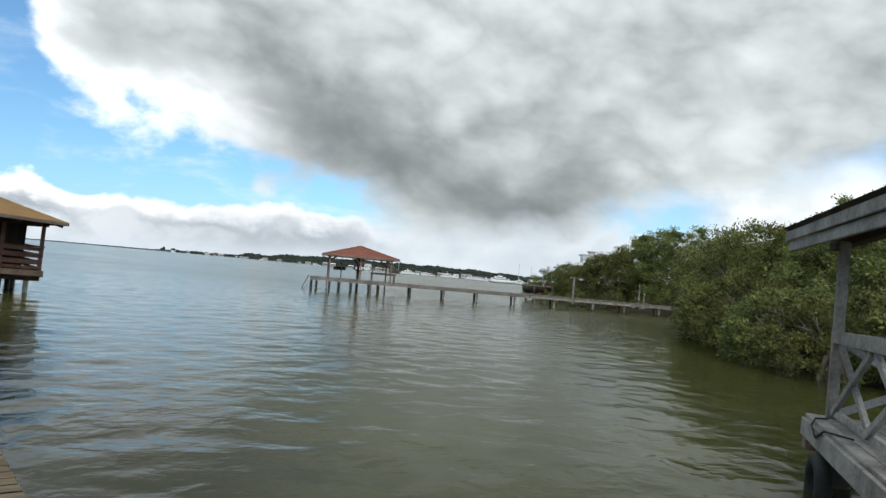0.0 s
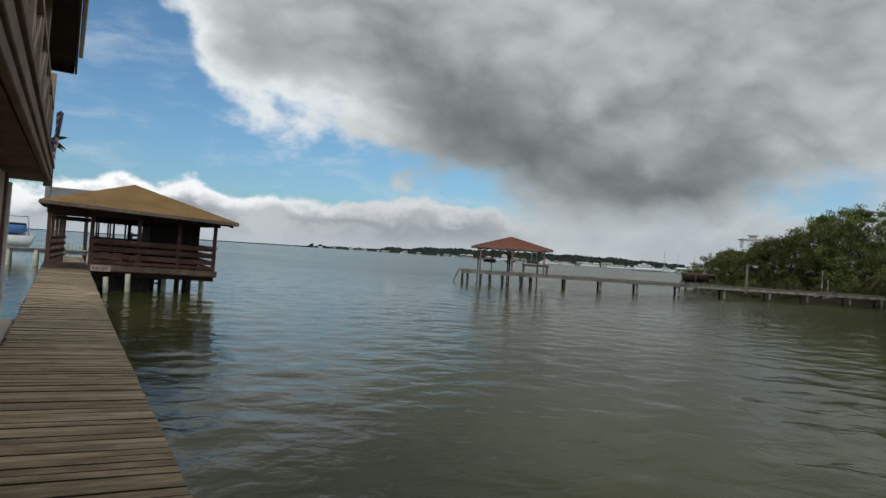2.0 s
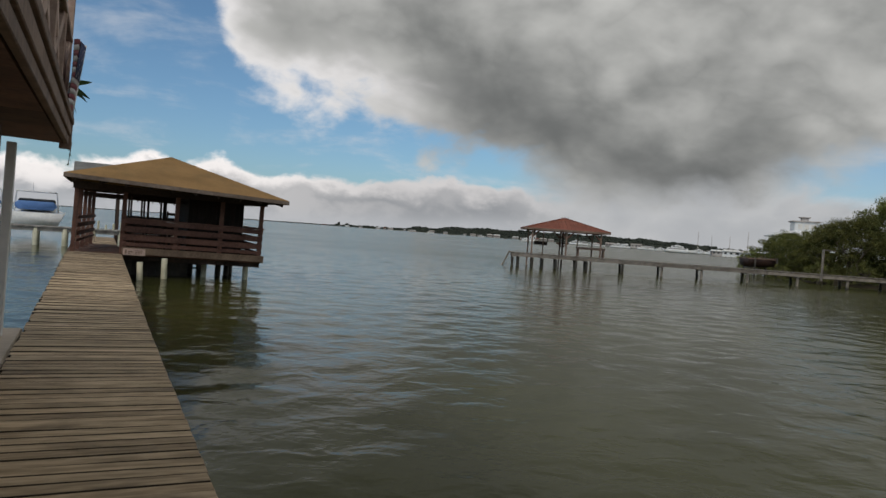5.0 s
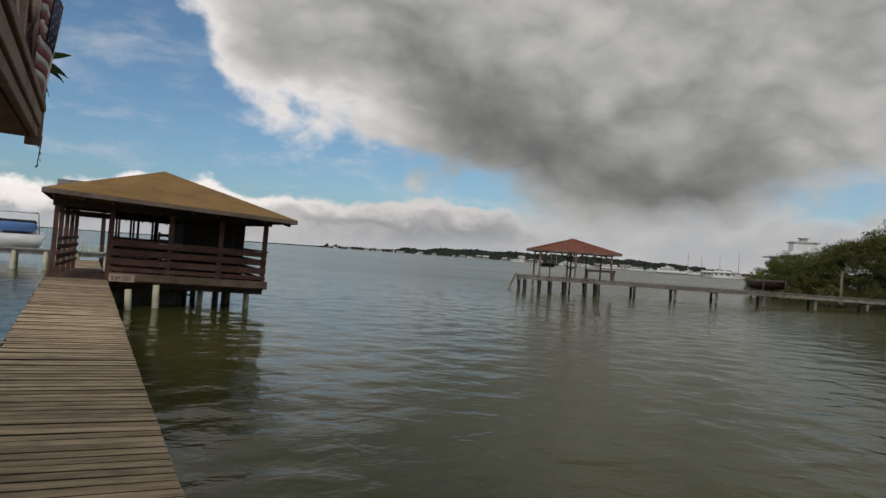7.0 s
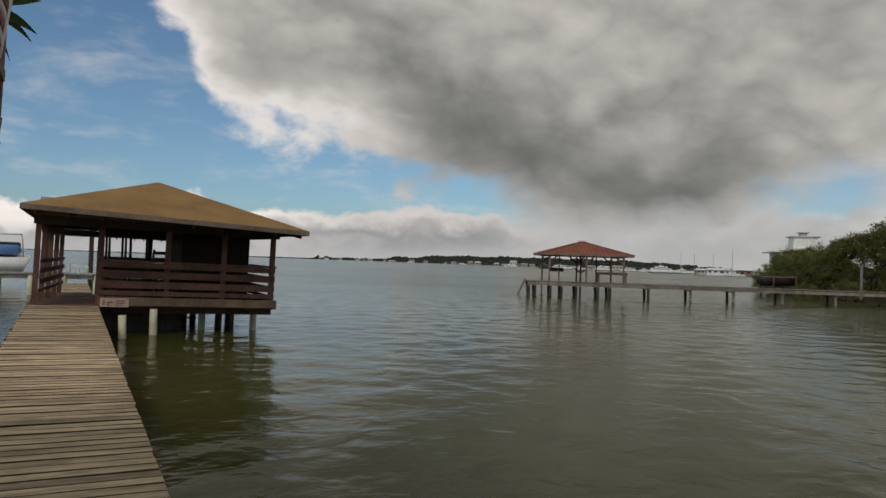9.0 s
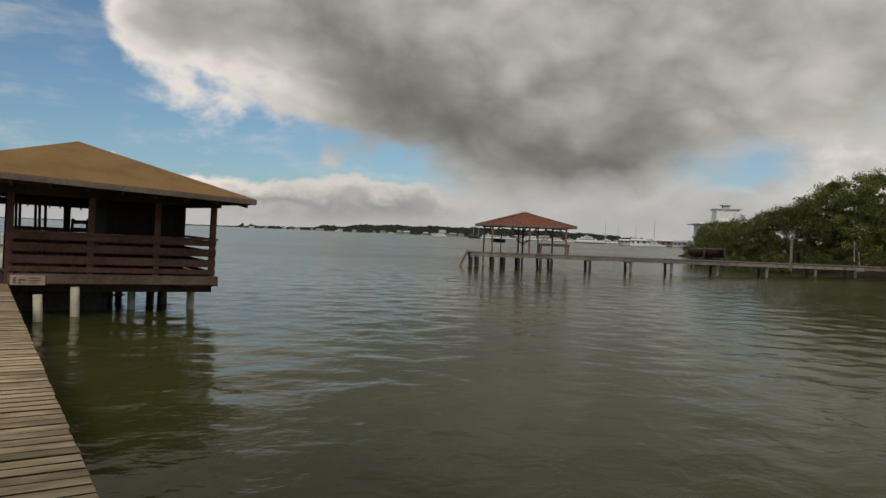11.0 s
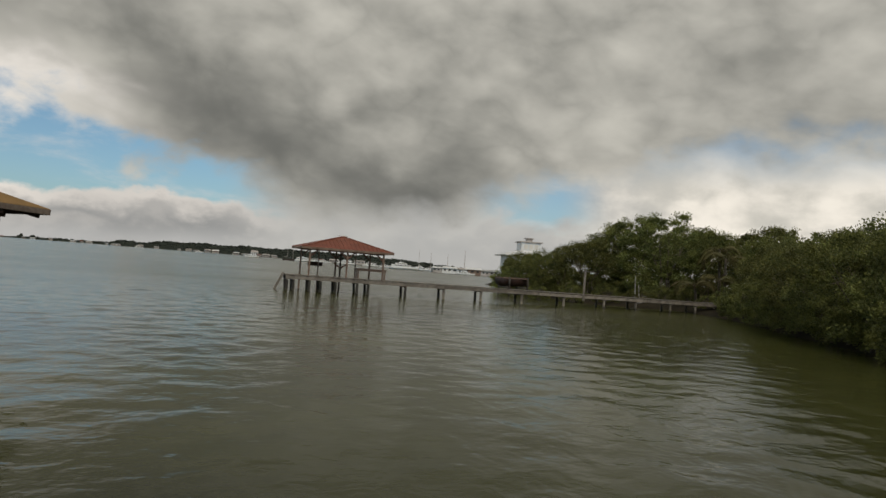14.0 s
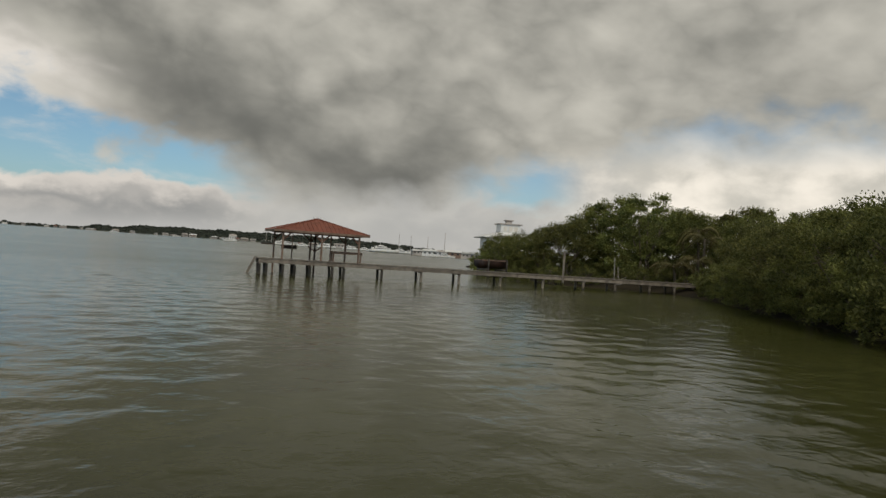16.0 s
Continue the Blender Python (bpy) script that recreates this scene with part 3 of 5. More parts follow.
def build_red_shelter():
    # local x along the pier, y away from it
    c = pier_at(3.77, 1.77)
    turn = Matrix.Translation((c.x, c.y, 0)) @ Matrix.Rotation(math.atan2(PU.y, PU.x), 4, "Z") @ Matrix.Diagonal((0.90, 0.78, 0.878, 1))
    sh = thing("boat_shelter", "open boat shelter with a red hipped roof on timber posts", "shelter", turn)
    half, deep, z0 = 2.65, 2.2, 0.92
    bm = bmesh.new()
    hip_roof(bm, -3.3, 3.3, -2.6, 2.6, 3.16, (0, 0, 4.14), 0.05)
    roof = part("roof", bm, RED_ROOF, sh)
    # ridge ribs and hips
    for x in (-3.3, 3.3):
        for y in (-2.6, 2.6):
            one_beam("hip_cap", (x, y, 3.17), (0, 0, 4.16), 0.14, 0.04, RED_ROOF, roof)
    for k in range(1, 22):
        x = -3.3 + k * 0.3
        f = 1 - abs(x) / 3.3
        for sgn in (-1, 1):
            one_beam("seam", (x, sgn * 2.6, 3.175), (x, sgn * 2.6 * (1 - f), 3.175 + 0.975 * f), 0.035, 0.03, RED_ROOF, roof, bevel=0)
    one_box("finial", (-0.35, 0.35, -0.06, 0.06, 4.15, 4.23), WHITE, roof, "pale ridge vent")
    for (a, b) in (((-3.3, -2.6), (3.3, -2.6)), ((3.3, -2.6), (3.3, 2.6)), ((3.3, 2.6), (-3.3, 2.6)), ((-3.3, 2.6), (-3.3, -2.6))):
        one_beam("fascia", (*a, 3.08), (*b, 3.08), 0.04, 0.15, PALE_BROWN, sh, "brown fascia board")
    for x in (-half, 0.0, half):
        for y in (-deep, deep):
            one_beam("post", (x, y, -0.9 if y > 0 else 1.09), (x, y, 3.1), 0.12, 0.12, PALE_BROWN, sh)
            for sgn in (-1, 1):
                if abs(x + sgn * 0.6) <= half:
                    one_beam("brace", (x, y, 2.45), (x + sgn * 0.62, y, 3.05), 0.08, 0.1, BROWN_WOOD, sh)
    for y in (-deep, deep):
        one_beam("plate", (-half - 0.2, y, 3.06), (half + 0.2, y, 3.06), 0.1, 0.16, BROWN_WOOD, sh)
    for x in (-half, half):
        one_beam("plate", (x, -deep, 3.0), (x, deep, 3.0), 0.1, 0.14, BROWN_WOOD, sh)
    for x in (-1.5, 1.3):
        one_beam("post", (x, deep * 0.5, -0.9), (x, deep * 0.5, 3.05), 0.08, 0.08, PALE_BROWN, sh)
    one_beam("lift_brace", (-0.5, 0.3, 2.1), (0.0, 0.3, 1.75), 0.08, 0.1, BROWN_WOOD, sh)
    one_beam("lift_brace", (0.5, 0.3, 2.1), (0.0, 0.3, 1.75), 0.08, 0.1, BROWN_WOOD, sh)
    one_beam("lift_post", (0.0, 0.3, -0.5), (0.0, 0.3, 3.05), 0.12, 0.12, DARK_WOOD, sh)
    one_beam("lift_beam", (-2.2, 1.6, 1.95), (-1.1, 1.6, 1.95), 0.18, 0.3, DARK_WOOD, sh, "dark lift motor beam")
    # cleaning table at the landward corner
    tab = thing("fish_table", "faded wooden fish cleaning table beside the red-roofed shelter", "table", turn)
    one_box("tabletop", (1.05, 3.25, -0.95, -0.1, 1.68, 1.86), PALE_BROWN, tab)
    for x in (1.15, 3.15):
        for y in (-0.85, -0.2):
            one_box("leg", (x - 0.05, x + 0.05, y - 0.05, y + 0.05, 0.9, 1.68), PALE_BROWN, tab)
    deck = thing("shelter_deck", "grey plank landing under the red-roofed shelter", "deck", turn)
    bm = bmesh.new()
    for k in range(14):
        box(bm, 1.2, 3.1, -1.2 + k * 0.15, -1.2 + k * 0.15 + 0.135, 0.85, 0.9)
    b = part("deck_boards", bm, GREY_WOOD, deck)
    b["kind"] = "stuff"


build_red_shelter()


# ---------------------------------------------------------------- the dock that the camera walks on
DOCK_W = 1.4


def dock_z(y):
    return 0.44 + 0.0078 * (y - 17.0) + max(0.0, min(1.0, (y - 17.0) / 12.0)) * 0.16


# ---------------------------------------------------------------- brown hut at the dock's end
FALL[:] = [0.021, -0.0078]


def build_hut():
    hut = thing("pavilion", "brown timber pavilion with an ochre hipped roof on piles", "pavilion")
    zf = 0.62                              # floor
    x0, x1, y0, y1 = -1.28, 3.98, 30.0, 34.3
    bm = bmesh.new()
    FALL[0] = 0.047                        # the roof hangs a little lower on the water side
    hip_roof(bm, -1.64, 4.34, 28.6, 34.6, 2.745, (1.14, 31.3, 3.735), 0.03)
    bmesh.ops.subdivide_edges(bm, edges=[e for e in bm.edges if e.calc_length() > 2], cuts=6, use_grid_fill=True)
    roof = part("roof", bm, OCHRE_ROOF, hut, "ochre shingle roof")
    for (a, b) in (((-1.64, 28.6), (4.34, 28.6)), ((4.34, 28.6), (4.34, 34.6)), ((4.34, 34.6), (-1.64, 34.6)), ((-1.64, 34.6), (-1.64, 28.6))):
        one_beam("fascia", (*a, 2.68), (*b, 2.68), 0.035, 0.11, FASCIA, roof, "faded brown fascia board")
    for k in range(10):
        x = -1.4 + k * 0.62
        one_beam("rafter", (x, 28.65, 2.60), (x * 0.5 + 0.57, 30.6, 3.06), 0.05, 0.12, DARK_WOOD, roof)
    FALL[0] = 0.021
    for y in (y0, y1):
        one_beam("plate", (x0 - 0.1, y, 2.50), (x1 + 0.1, y, 2.50), 0.12, 0.2, DARK_WOOD, hut)
    for x in (x0, x1):
        one_beam("plate", (x, y0, 2.50), (x, y1, 2.50), 0.12, 0.19, DARK_WOOD, hut)
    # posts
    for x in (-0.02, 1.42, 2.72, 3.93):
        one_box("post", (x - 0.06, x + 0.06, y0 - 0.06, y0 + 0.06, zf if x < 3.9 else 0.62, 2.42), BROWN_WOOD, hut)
    # back posts use a darker wood than the front row
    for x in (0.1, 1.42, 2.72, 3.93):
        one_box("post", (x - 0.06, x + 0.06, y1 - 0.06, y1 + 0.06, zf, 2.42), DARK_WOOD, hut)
    for y in (y0, 31.0, 32.1, 33.2, y1):
        xl = x0 + (y - y0) * 0.10
        one_box("post", (xl - 0.055, xl + 0.055, y - 0.055, y + 0.055, zf - 0.3, 2.42), BROWN_WOOD, hut)

    # rails: broad boards with gaps
    for z, h in ((0.92, 0.11), (1.12, 0.17), (1.36, 0.17), (1.58, 0.13)):
        one_beam("rail_board", (-0.02, y0 - 0.075, z), (x1 + 0.02, y0 - 0.075, z), 0.03, h, BROWN_WOOD, hut)
        one_beam("rail_board", (x1 - 0.09, y0 + 0.06, z), (x1 - 0.09, y1, z), 0.03, h * 0.75, BROWN_WOOD, hut)
        one_beam("rail_board", (x0 + 0.08, y0 + 0.06, z), (x0 + 0.51, y1, z), 0.03, h * 0.7, BROWN_WOOD, hut)
    one_beam("rail_cap", (-0.08, y0 - 0.02, 1.67), (x1 + 0.06, y0 - 0.02, 1.67), 0.16, 0.04, BROWN_WOOD, hut)
    one_beam("rail_cap", (x1, y0 - 0.02, 1.672), (x1, y1, 1.672), 0.16, 0.04, BROWN_WOOD, hut)
    # back rails in the same darker wood
    one_beam("back_rail", (x0, y1, 2.26), (0.1, y1, 2.26), 0.04, 0.09, DARK_WOOD, hut)
    one_beam("back_rail", (x0, 31.8, 2.30), (1.86, 31.8, 2.30), 0.05, 0.10, DARK_WOOD, hut)
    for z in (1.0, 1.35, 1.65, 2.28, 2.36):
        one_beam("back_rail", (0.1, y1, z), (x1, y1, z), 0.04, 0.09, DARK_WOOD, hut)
    for k in range(4):
        one_box("back_board", (0.16, x1 - 0.06, y1 - 0.02, y1 + 0.012, zf + k * 0.235, zf + k * 0.235 + 0.225), BROWN_WOOD, hut)
    for k in range(6):
        one_box("back_baluster", (0.5 + k * 0.24, 0.53 + k * 0.24, y1 - 0.02, y1 + 0.02, 2.19, 2.26), DARK_WOOD, hut, bevel=0)
    # inner rail along the walkway
    for z in (0.9, 1.2, 1.5):
        one_beam("inner_rail", (0.05, y0 + 0.06, z), (0.05, 32.2, z), 0.03, 0.13, BROWN_WOOD, hut)
    # floor and its edge beams
    for k in range(30):
        one_box("floor_board", (0.02, x1 + 0.05, y0 + 0.07 + k * 0.142, y0 + 0.07 + k * 0.142 + 0.132, zf - 0.04, zf + random.uniform(0, 0.004)), BROWN_WOOD, hut, bevel=0)
    one_box("floor_beam", (-0.02, x1 + 0.08, y0 - 0.14, y0 - 0.095, 0.63, 0.83), RIM_WOOD, hut, "brown rim board")
    one_box("floor_beam", (x1 + 0.055, x1 + 0.1, y0 - 0.09, y1, 0.60, 0.82), RIM_WOOD, hut, "brown rim board")
    for y in (y0 + 0.3, 31.4, 32.8, y1 - 0.2):
        one_beam("joist", (-0.1, y, 0.505), (x1 + 0.05, y, 0.505), 0.14, 0.145, DARK_WOOD, hut)
    # enclosed corner room of planks
    for k in range(12):
        xa = 1.86 + k * 0.142
        one_box("wall_plank", (xa, xa + 0.138, 31.0, 31.03, zf, 2.52), SCREEN, hut, bevel=0.003)
    one_box("wall_lining", (1.88, 3.53, 31.033, 31.048, zf, 2.52), SCREEN, hut, "dark inner lining", 0)
    for k in range(21):
        ya = 31.05 + k * 0.142
        one_box("wall_plank", (3.535, 3.565, ya, ya + 0.138, zf, 2.52), SCREEN, hut, bevel=0.003)
        one_box("wall_plank", (1.86, 1.89, ya, ya + 0.138, zf, 2.52), SCREEN, hut, bevel=0.003)
    # piles
    for x, y, top, lean in ((0.55, 29.55, 0.44, -0.07), (1.22, 29.95, 0.56, -0.05), (2.45, 31.0, 0.43, 0.0), (3.73, 30.85, 0.62, 0.0)):
        one_tube("support_post", (x, y, -1.0), (x + lean, y, top), 0.09, 0.085, PILE_PALE, hut, "pale concrete pile", 14)
    one_box("pile_cap", (3.45, 4.0, 30.7, 31.0, 0.621, 0.70), DARK_WOOD, hut)
    for x, y in ((2.98, 31.6), (3.30, 31.9), (3.6, 33.0), (2.2, 32.4), (1.4, 32.4), (0.6, 32.4), (0.0, 32.4), (0.3, 34.1), (1.6, 34.1), (2.7, 34.1), (3.8, 34.1)):
        one_tube("support_post", (x, y, -1.0), (x, y, 0.44), 0.095, 0.09, PILE_DARK, hut, "dark wet pile")
    # added dark boards stand in for shade under the floor behind the walkway side
    for k in range(14):
        x = -1.3 + k * 0.235
        one_box("skirt_board", (x, x + 0.233, 31.22, 31.25, -0.7, 0.565), PILE_DARK, hut, bevel=0)
    for z in (0.10, 0.24, 0.38):
        one_beam("brace", (1.5, 32.80, z), (2.6, 32.80, z), 0.04, 0.05, PILE_DARK, hut, bevel=0)
    return hut


build_hut()


def build_sign():
    sign = thing("sign", "small faded pinkish sign board on the pavilion rim", "sign")
    one_box("board", (0.02, 0.62, 29.825, 29.855, 0.60, 0.80), PINK_WOOD, sign, bevel=0.004)
    for x, wd, z, h in ((0.07, 0.05, 0.64, 0.12), (0.16, 0.12, 0.69, 0.03), (0.16, 0.05, 0.64, 0.03), (0.34, 0.2, 0.73, 0.02), (0.34, 0.2, 0.68, 0.02), (0.34, 0.14, 0.64, 0.02)):
        one_box("mark", (x, x + wd, 29.818, 29.824, z, z + h), PALE_BROWN, sign, "faded red-brown mark", bevel=0)


build_sign()


def build_hut_furniture():
    FALL[:] = [0.0, 0.0]
    floor_z = 0.69

    def chair(x, y, turn, group="pavilion chairs"):
        ch = thing("chair", "dark wooden high chair under the pavilion roof", "chair", pose(x, y, floor_z, 0, 0, turn), group)
        one_box("seat", (-0.22, 0.22, -0.22, 0.22, 0.66, 0.71), DARK_WOOD, ch)
        for a in (-0.19, 0.19):
            for b in (-0.19, 0.19):
                one_box("leg", (a - 0.025, a + 0.025, b - 0.025, b + 0.025, 0, 0.66), DARK_WOOD, ch, bevel=0.003)
        for a in (-0.19, 0.19):
            one_beam("back_post", (a, 0.2, 0.7), (a, 0.3, 1.35), 0.05, 0.05, DARK_WOOD, ch, bevel=0.003)
        for z in (0.9, 1.08, 1.26):
            one_beam("slat", (-0.2, 0.2 + (z - 0.7) * 0.16, z), (0.2, 0.2 + (z - 0.7) * 0.16, z), 0.02, 0.09, DARK_WOOD, ch, bevel=0.003)
        return ch
    chair(1.5, 33.3, -35)
    for x, turn in ((0.42, 8), (0.95, -6)):
        up = chair(x, 31.75, turn)
        up.matrix_basis = pose(x, 31.75, floor_z + 1.03 + 0.71, 180, 0, turn)
        tagged(up, "dark wooden high chair turned over onto the table", "chair", "pavilion chairs")
    tb = thing("bar_table", "dark wooden table under the pavilion roof", "table", pose(0.5, 31.78, floor_z))
    one_box("tabletop", (-0.35, 0.75, -0.35, 0.35, 0.98, 1.03), DARK_WOOD, tb)
    for a in (-0.28, 0.68):
        for b in (-0.28, 0.28):
            one_box("leg", (a - 0.03, a + 0.03, b - 0.03, b + 0.03, 0, 0.98), DARK_WOOD, tb)
    bench = thing("bench", "dark brown bench behind the pavilion rail", "bench", pose(1.0, 30.45, floor_z))
    one_box("seat", (-0.7, 0.7, -0.18, 0.18, 0.4, 0.45), BROWN_WOOD, bench)
    for a in (-0.6, 0.6):
        one_box("leg", (a - 0.04, a + 0.04, -0.15, 0.15, 0, 0.4), BROWN_WOOD, bench)


build_hut_furniture()


# ---------------------------------------------------------------- two-storey house beside the dock
FALL[:] = [0.021, -0.0078]


def build_house():
    house = thing("house", "two-storey cream plaster house with a brown timber balcony", "house")
    wx = -1.55
    one_box("wall", (wx - 5.0, wx, 6.0, 14.85, -0.6, 2.66), PLASTER, house, "cream plaster wall", 0.01)
    one_box("corner_post", (wx - 0.12, wx + 0.035, 14.85, 15.02, 0.3, 2.66), BROWN_WOOD, house, "brown corner post")
    one_box("slab", (wx - 5.0, wx + 0.10, 14.9, 17.9, 0.2, 0.41), PLASTER, house, "pale concrete slab", 0.02)
    one_box("slab", (wx - 5.0, wx - 0.02, 6.0, 14.9, 0.2, 0.40), PLASTER, house, "pale concrete slab", 0.02)
    one_box("porch_post", (wx - 0.165, wx - 0.065, 17.3, 17.4, 0.40, 2.66), WHITE, house, "pale porch post", 0.01)
    # balcony
    bx, by, bz = -1.10, 17.4, 2.72
    one_box("balcony_floor", (bx - 5.4, bx - 0.05, 4.5, by - 0.05, bz + 0.02, bz + 0.16), DARK_WOOD, house)
    for k in range(11):
        y = 5.2 + k * 1.2
        one_box("soffit_panel", (bx - 1.9, bx - 0.06, y - 0.6, min(y + 0.594, by - 0.06), bz - 0.004, bz + 0.016), BROWN_WOOD, house, bevel=0)
    for z0, h, out_x in ((bz, 0.09, 0.0), (bz + 0.10, 0.12, 0.02), (bz + 0.23, 0.07, 0.045)):
        one_box("balcony_fascia", (bx - 0.05, bx + out_x, 4.5, by, z0, z0 + h), PALE_BROWN, house, "faded brown fascia board")
        one_box("balcony_fascia", (bx - 5.4, bx - 0.055, by - 0.05, by + out_x, z0, z0 + h), BROWN_WOOD, house, "brown fascia board")
    one_box("corner_board", (bx - 0.10, bx + 0.03, by + 0.05, by + 0.10, bz - 0.06, bz + 0.62), PALE_BROWN, house, "brown corner board")
    # railing with crossed braces
    zr0, zr1 = bz + 0.36, bz + 1.18
    n = 9
    for k in range(n + 1):
        y = by - 0.06 - k * 1.42
        one_box("rail_post", (bx - 0.12, bx - 0.04, y - 0.045, y + 0.045, bz + 0.3, bz + 1.22 if k % 3 else 4.5), PINK_WOOD, house)
        if k < n:
            for a, b in ((zr0, zr1), (zr1, zr0)):
                one_beam("cross_brace", (bx - 0.08, y, a), (bx - 0.08, y - 1.42, b), 0.045, 0.11, PINK_WOOD, house)
    for z in (zr0, zr1 + 0.03):
        one_beam("rail", (bx - 0.08, by, z), (bx - 0.08, 4.5, z), 0.09, 0.06, PINK_WOOD, house)
        one_beam("rail", (bx - 0.04, by - 0.04, z + 0.002), (bx - 5.4, by - 0.04, z + 0.002), 0.09, 0.06, PINK_WOOD, house)
    # upper storey and its eave
    one_box("upper_wall", (wx - 5.0, bx - 1.5, 4.6, by - 1.2, bz + 0.16, 4.9), SCREEN, house, "dark brown upper wall", 0.01)
    for k in range(11):
        y = by - 1.4 - k * 1.1
        one_box("upper_post", (bx - 1.48, bx - 1.38, y - 0.06, y + 0.06, bz + 0.16, 4.8), PALE_BROWN, house)
    ex, ey, ez = -0.86, 16.6, 4.58
    bm = bmesh.new()
    low = [(ex, 3.8, ez), (ex, ey, ez), (-7.2, ey, ez), (-7.2, 3.8, ez)]
    top = [(-4.0, 7.0, 5.9), (-4.0, ey - 3.0, 5.9)]
    v = [bm.verts.new(p) for p in low] + [bm.verts.new(p) for p in top] + [bm.verts.new((p[0], p[1], p[2] - 0.06)) for p in low]
    for q in ((0, 1, 5, 4), (1, 2, 5), (2, 3, 4, 5), (3, 0, 4), (9, 8, 7, 6), (6, 7, 1, 0), (7, 8, 2, 1), (8, 9, 3, 2), (9, 6, 0, 3)):
        bm.faces.new([v[i] for i in q])
    part("roof", bm, DARK_WOOD, house, "dark brown roof")
    one_box("gutter", (ex + 0.005, ex + 0.065, 3.8, ey - 0.5, ez - 0.02, ez + 0.07), WHITE, house, "pale gutter", 0.01)
    one_box("eave_board", (ex - 0.03, ex + 0.002, 3.8, ey, ez - 0.18, ez - 0.065), BROWN_WOOD, house)
    one_box("eave_board", (-7.2, ex - 0.035, ey - 0.03, ey + 0.002, ez - 0.18, ez - 0.065), BROWN_WOOD, house)


build_house()


def build_flag():
    """A striped flag on a slanting pole at the balcony corner, blown back along the rail."""
    flag = thing("flag", "faded striped flag with a dark blue corner on a pole", "flag")
    foot, tip = Vector((-1.08, 17.25, 3.07)), Vector((-1.0, 17.27, 3.86))
    one_tube("pole", foot - (tip - foot) * 0.06, tip + (tip - foot) * 0.04, 0.014, 0.012, WHITE, flag, "white flag pole", 8)
    fly = Vector((-0.02, -1.35, 0.02))

    def at(u, v, off=0.0):
        p = foot.lerp(tip, v) + fly * u
        p.x += 0.022 * math.sin(u * 7.0 + v * 2.5) * u ** 0.5 + off - 0.04 * u * v
        p.z -= 0.16 * u * u + 0.05 * u * v
        return p

    def sheet(u0, u1, v0, v1, off=0.0):
        bm = bmesh.new()
        nu = 16
        prev = None
        for i in range(nu + 1):
            u = u0 + (u1 - u0) * i / nu
            cur = [bm.verts.new(at(u, v, o)) for v, o in ((v0, off), (v1, off), (v1, off - 0.005), (v0, off - 0.005))]
            if prev:
                for j in range(4):
                    k = (j + 1) % 4
                    bm.faces.new((prev[j], cur[j], cur[k], prev[k]))
            prev = cur
        return bm
    n = 13
    for k in range(n):
        part("stripe", sheet(0.0, 1.0, k / n, (k + 1) / n), RED_CLOTH if k % 2 == 0 else WHITE_CLOTH, flag, "faded red stripe" if k % 2 == 0 else "white stripe", True)
    canton = part("canton", sheet(0.0, 0.4, 6 / n, 1.0, 0.009), NAVY_CLOTH, flag, "dark blue corner", True)
    for i in range(5):
        for j in range(4):
            u, v = 0.05 + i * 0.08, 0.50 + j * 0.125 + (i % 2) * 0.05
            part("dot", sheet(u - 0.012, u + 0.012, v - 0.014, v + 0.014, 0.014), WHITE_CLOTH, canton, "white dot")


build_flag()


def build_pot_plant():
    plant = thing("potted_plant", "green broad-leaved plant at the balcony corner", "plant")
    bm = bmesh.new()
    tube(bm, (-1.18, 17.44, 3.1), (-1.18, 17.44, 3.40), 0.04, 0.06, 10)
    part("pot", bm, DARK_WOOD, plant, smooth=True)
    for ang, L, z0, rise, drop in ((-3, 0.27, 3.44, 0.02, -0.05), (6, 0.26, 3.40, 0.0, 0.10), (22, 0.25, 3.37, 0.015, 0.12), (12, 0.13, 3.30, 0.0, 0.2), (70, 0.2, 3.4, 0.04, 0.05)):
        bm = bmesh.new()
        d = Vector((math.cos(radians(ang)), math.sin(radians(ang)), 0))
        side = Vector((-d.y, d.x, 0)) * 0.35 + Vector((0, 0, 0.94))
        prev = None
        for i in range(8):
            f = i / 7
            p = Vector((-1.17, 17.46, z0)) + d * L * f + Vector((0, 0, rise * math.sin(f * 2.6) - drop * f * f))
            wd = 0.036 * math.sin(math.pi * (0.08 + 0.9 * f))
            cur = (bm.verts.new(p - side * wd), bm.verts.new(p + Vector((0.0, 0.012, 0.0))), bm.verts.new(p + side * wd))
            if prev:
                bm.faces.new((prev[0], cur[0], cur[1], prev[1]))
                bm.faces.new((prev[1], cur[1], cur[2], prev[2]))
            prev = cur
        part("leaf", bm, POT_LEAF, plant, smooth=True)
    one_tube("stem", (-1.07, 17.52, 2.75), (-1.09, 17.52, 2.47), 0.006, 0.004, BARK, plant, sides=5)
    for k in range(4):
        bm = bmesh.new()
        leaf(bm, Vector((-1.08, 17.52, 2.50 + k * 0.06)), 0.05, Vector((random.uniform(-1, 1), random.uniform(-1, 1), -0.8)))
        part("leaf", bm, POT_LEAF, plant)


build_pot_plant()


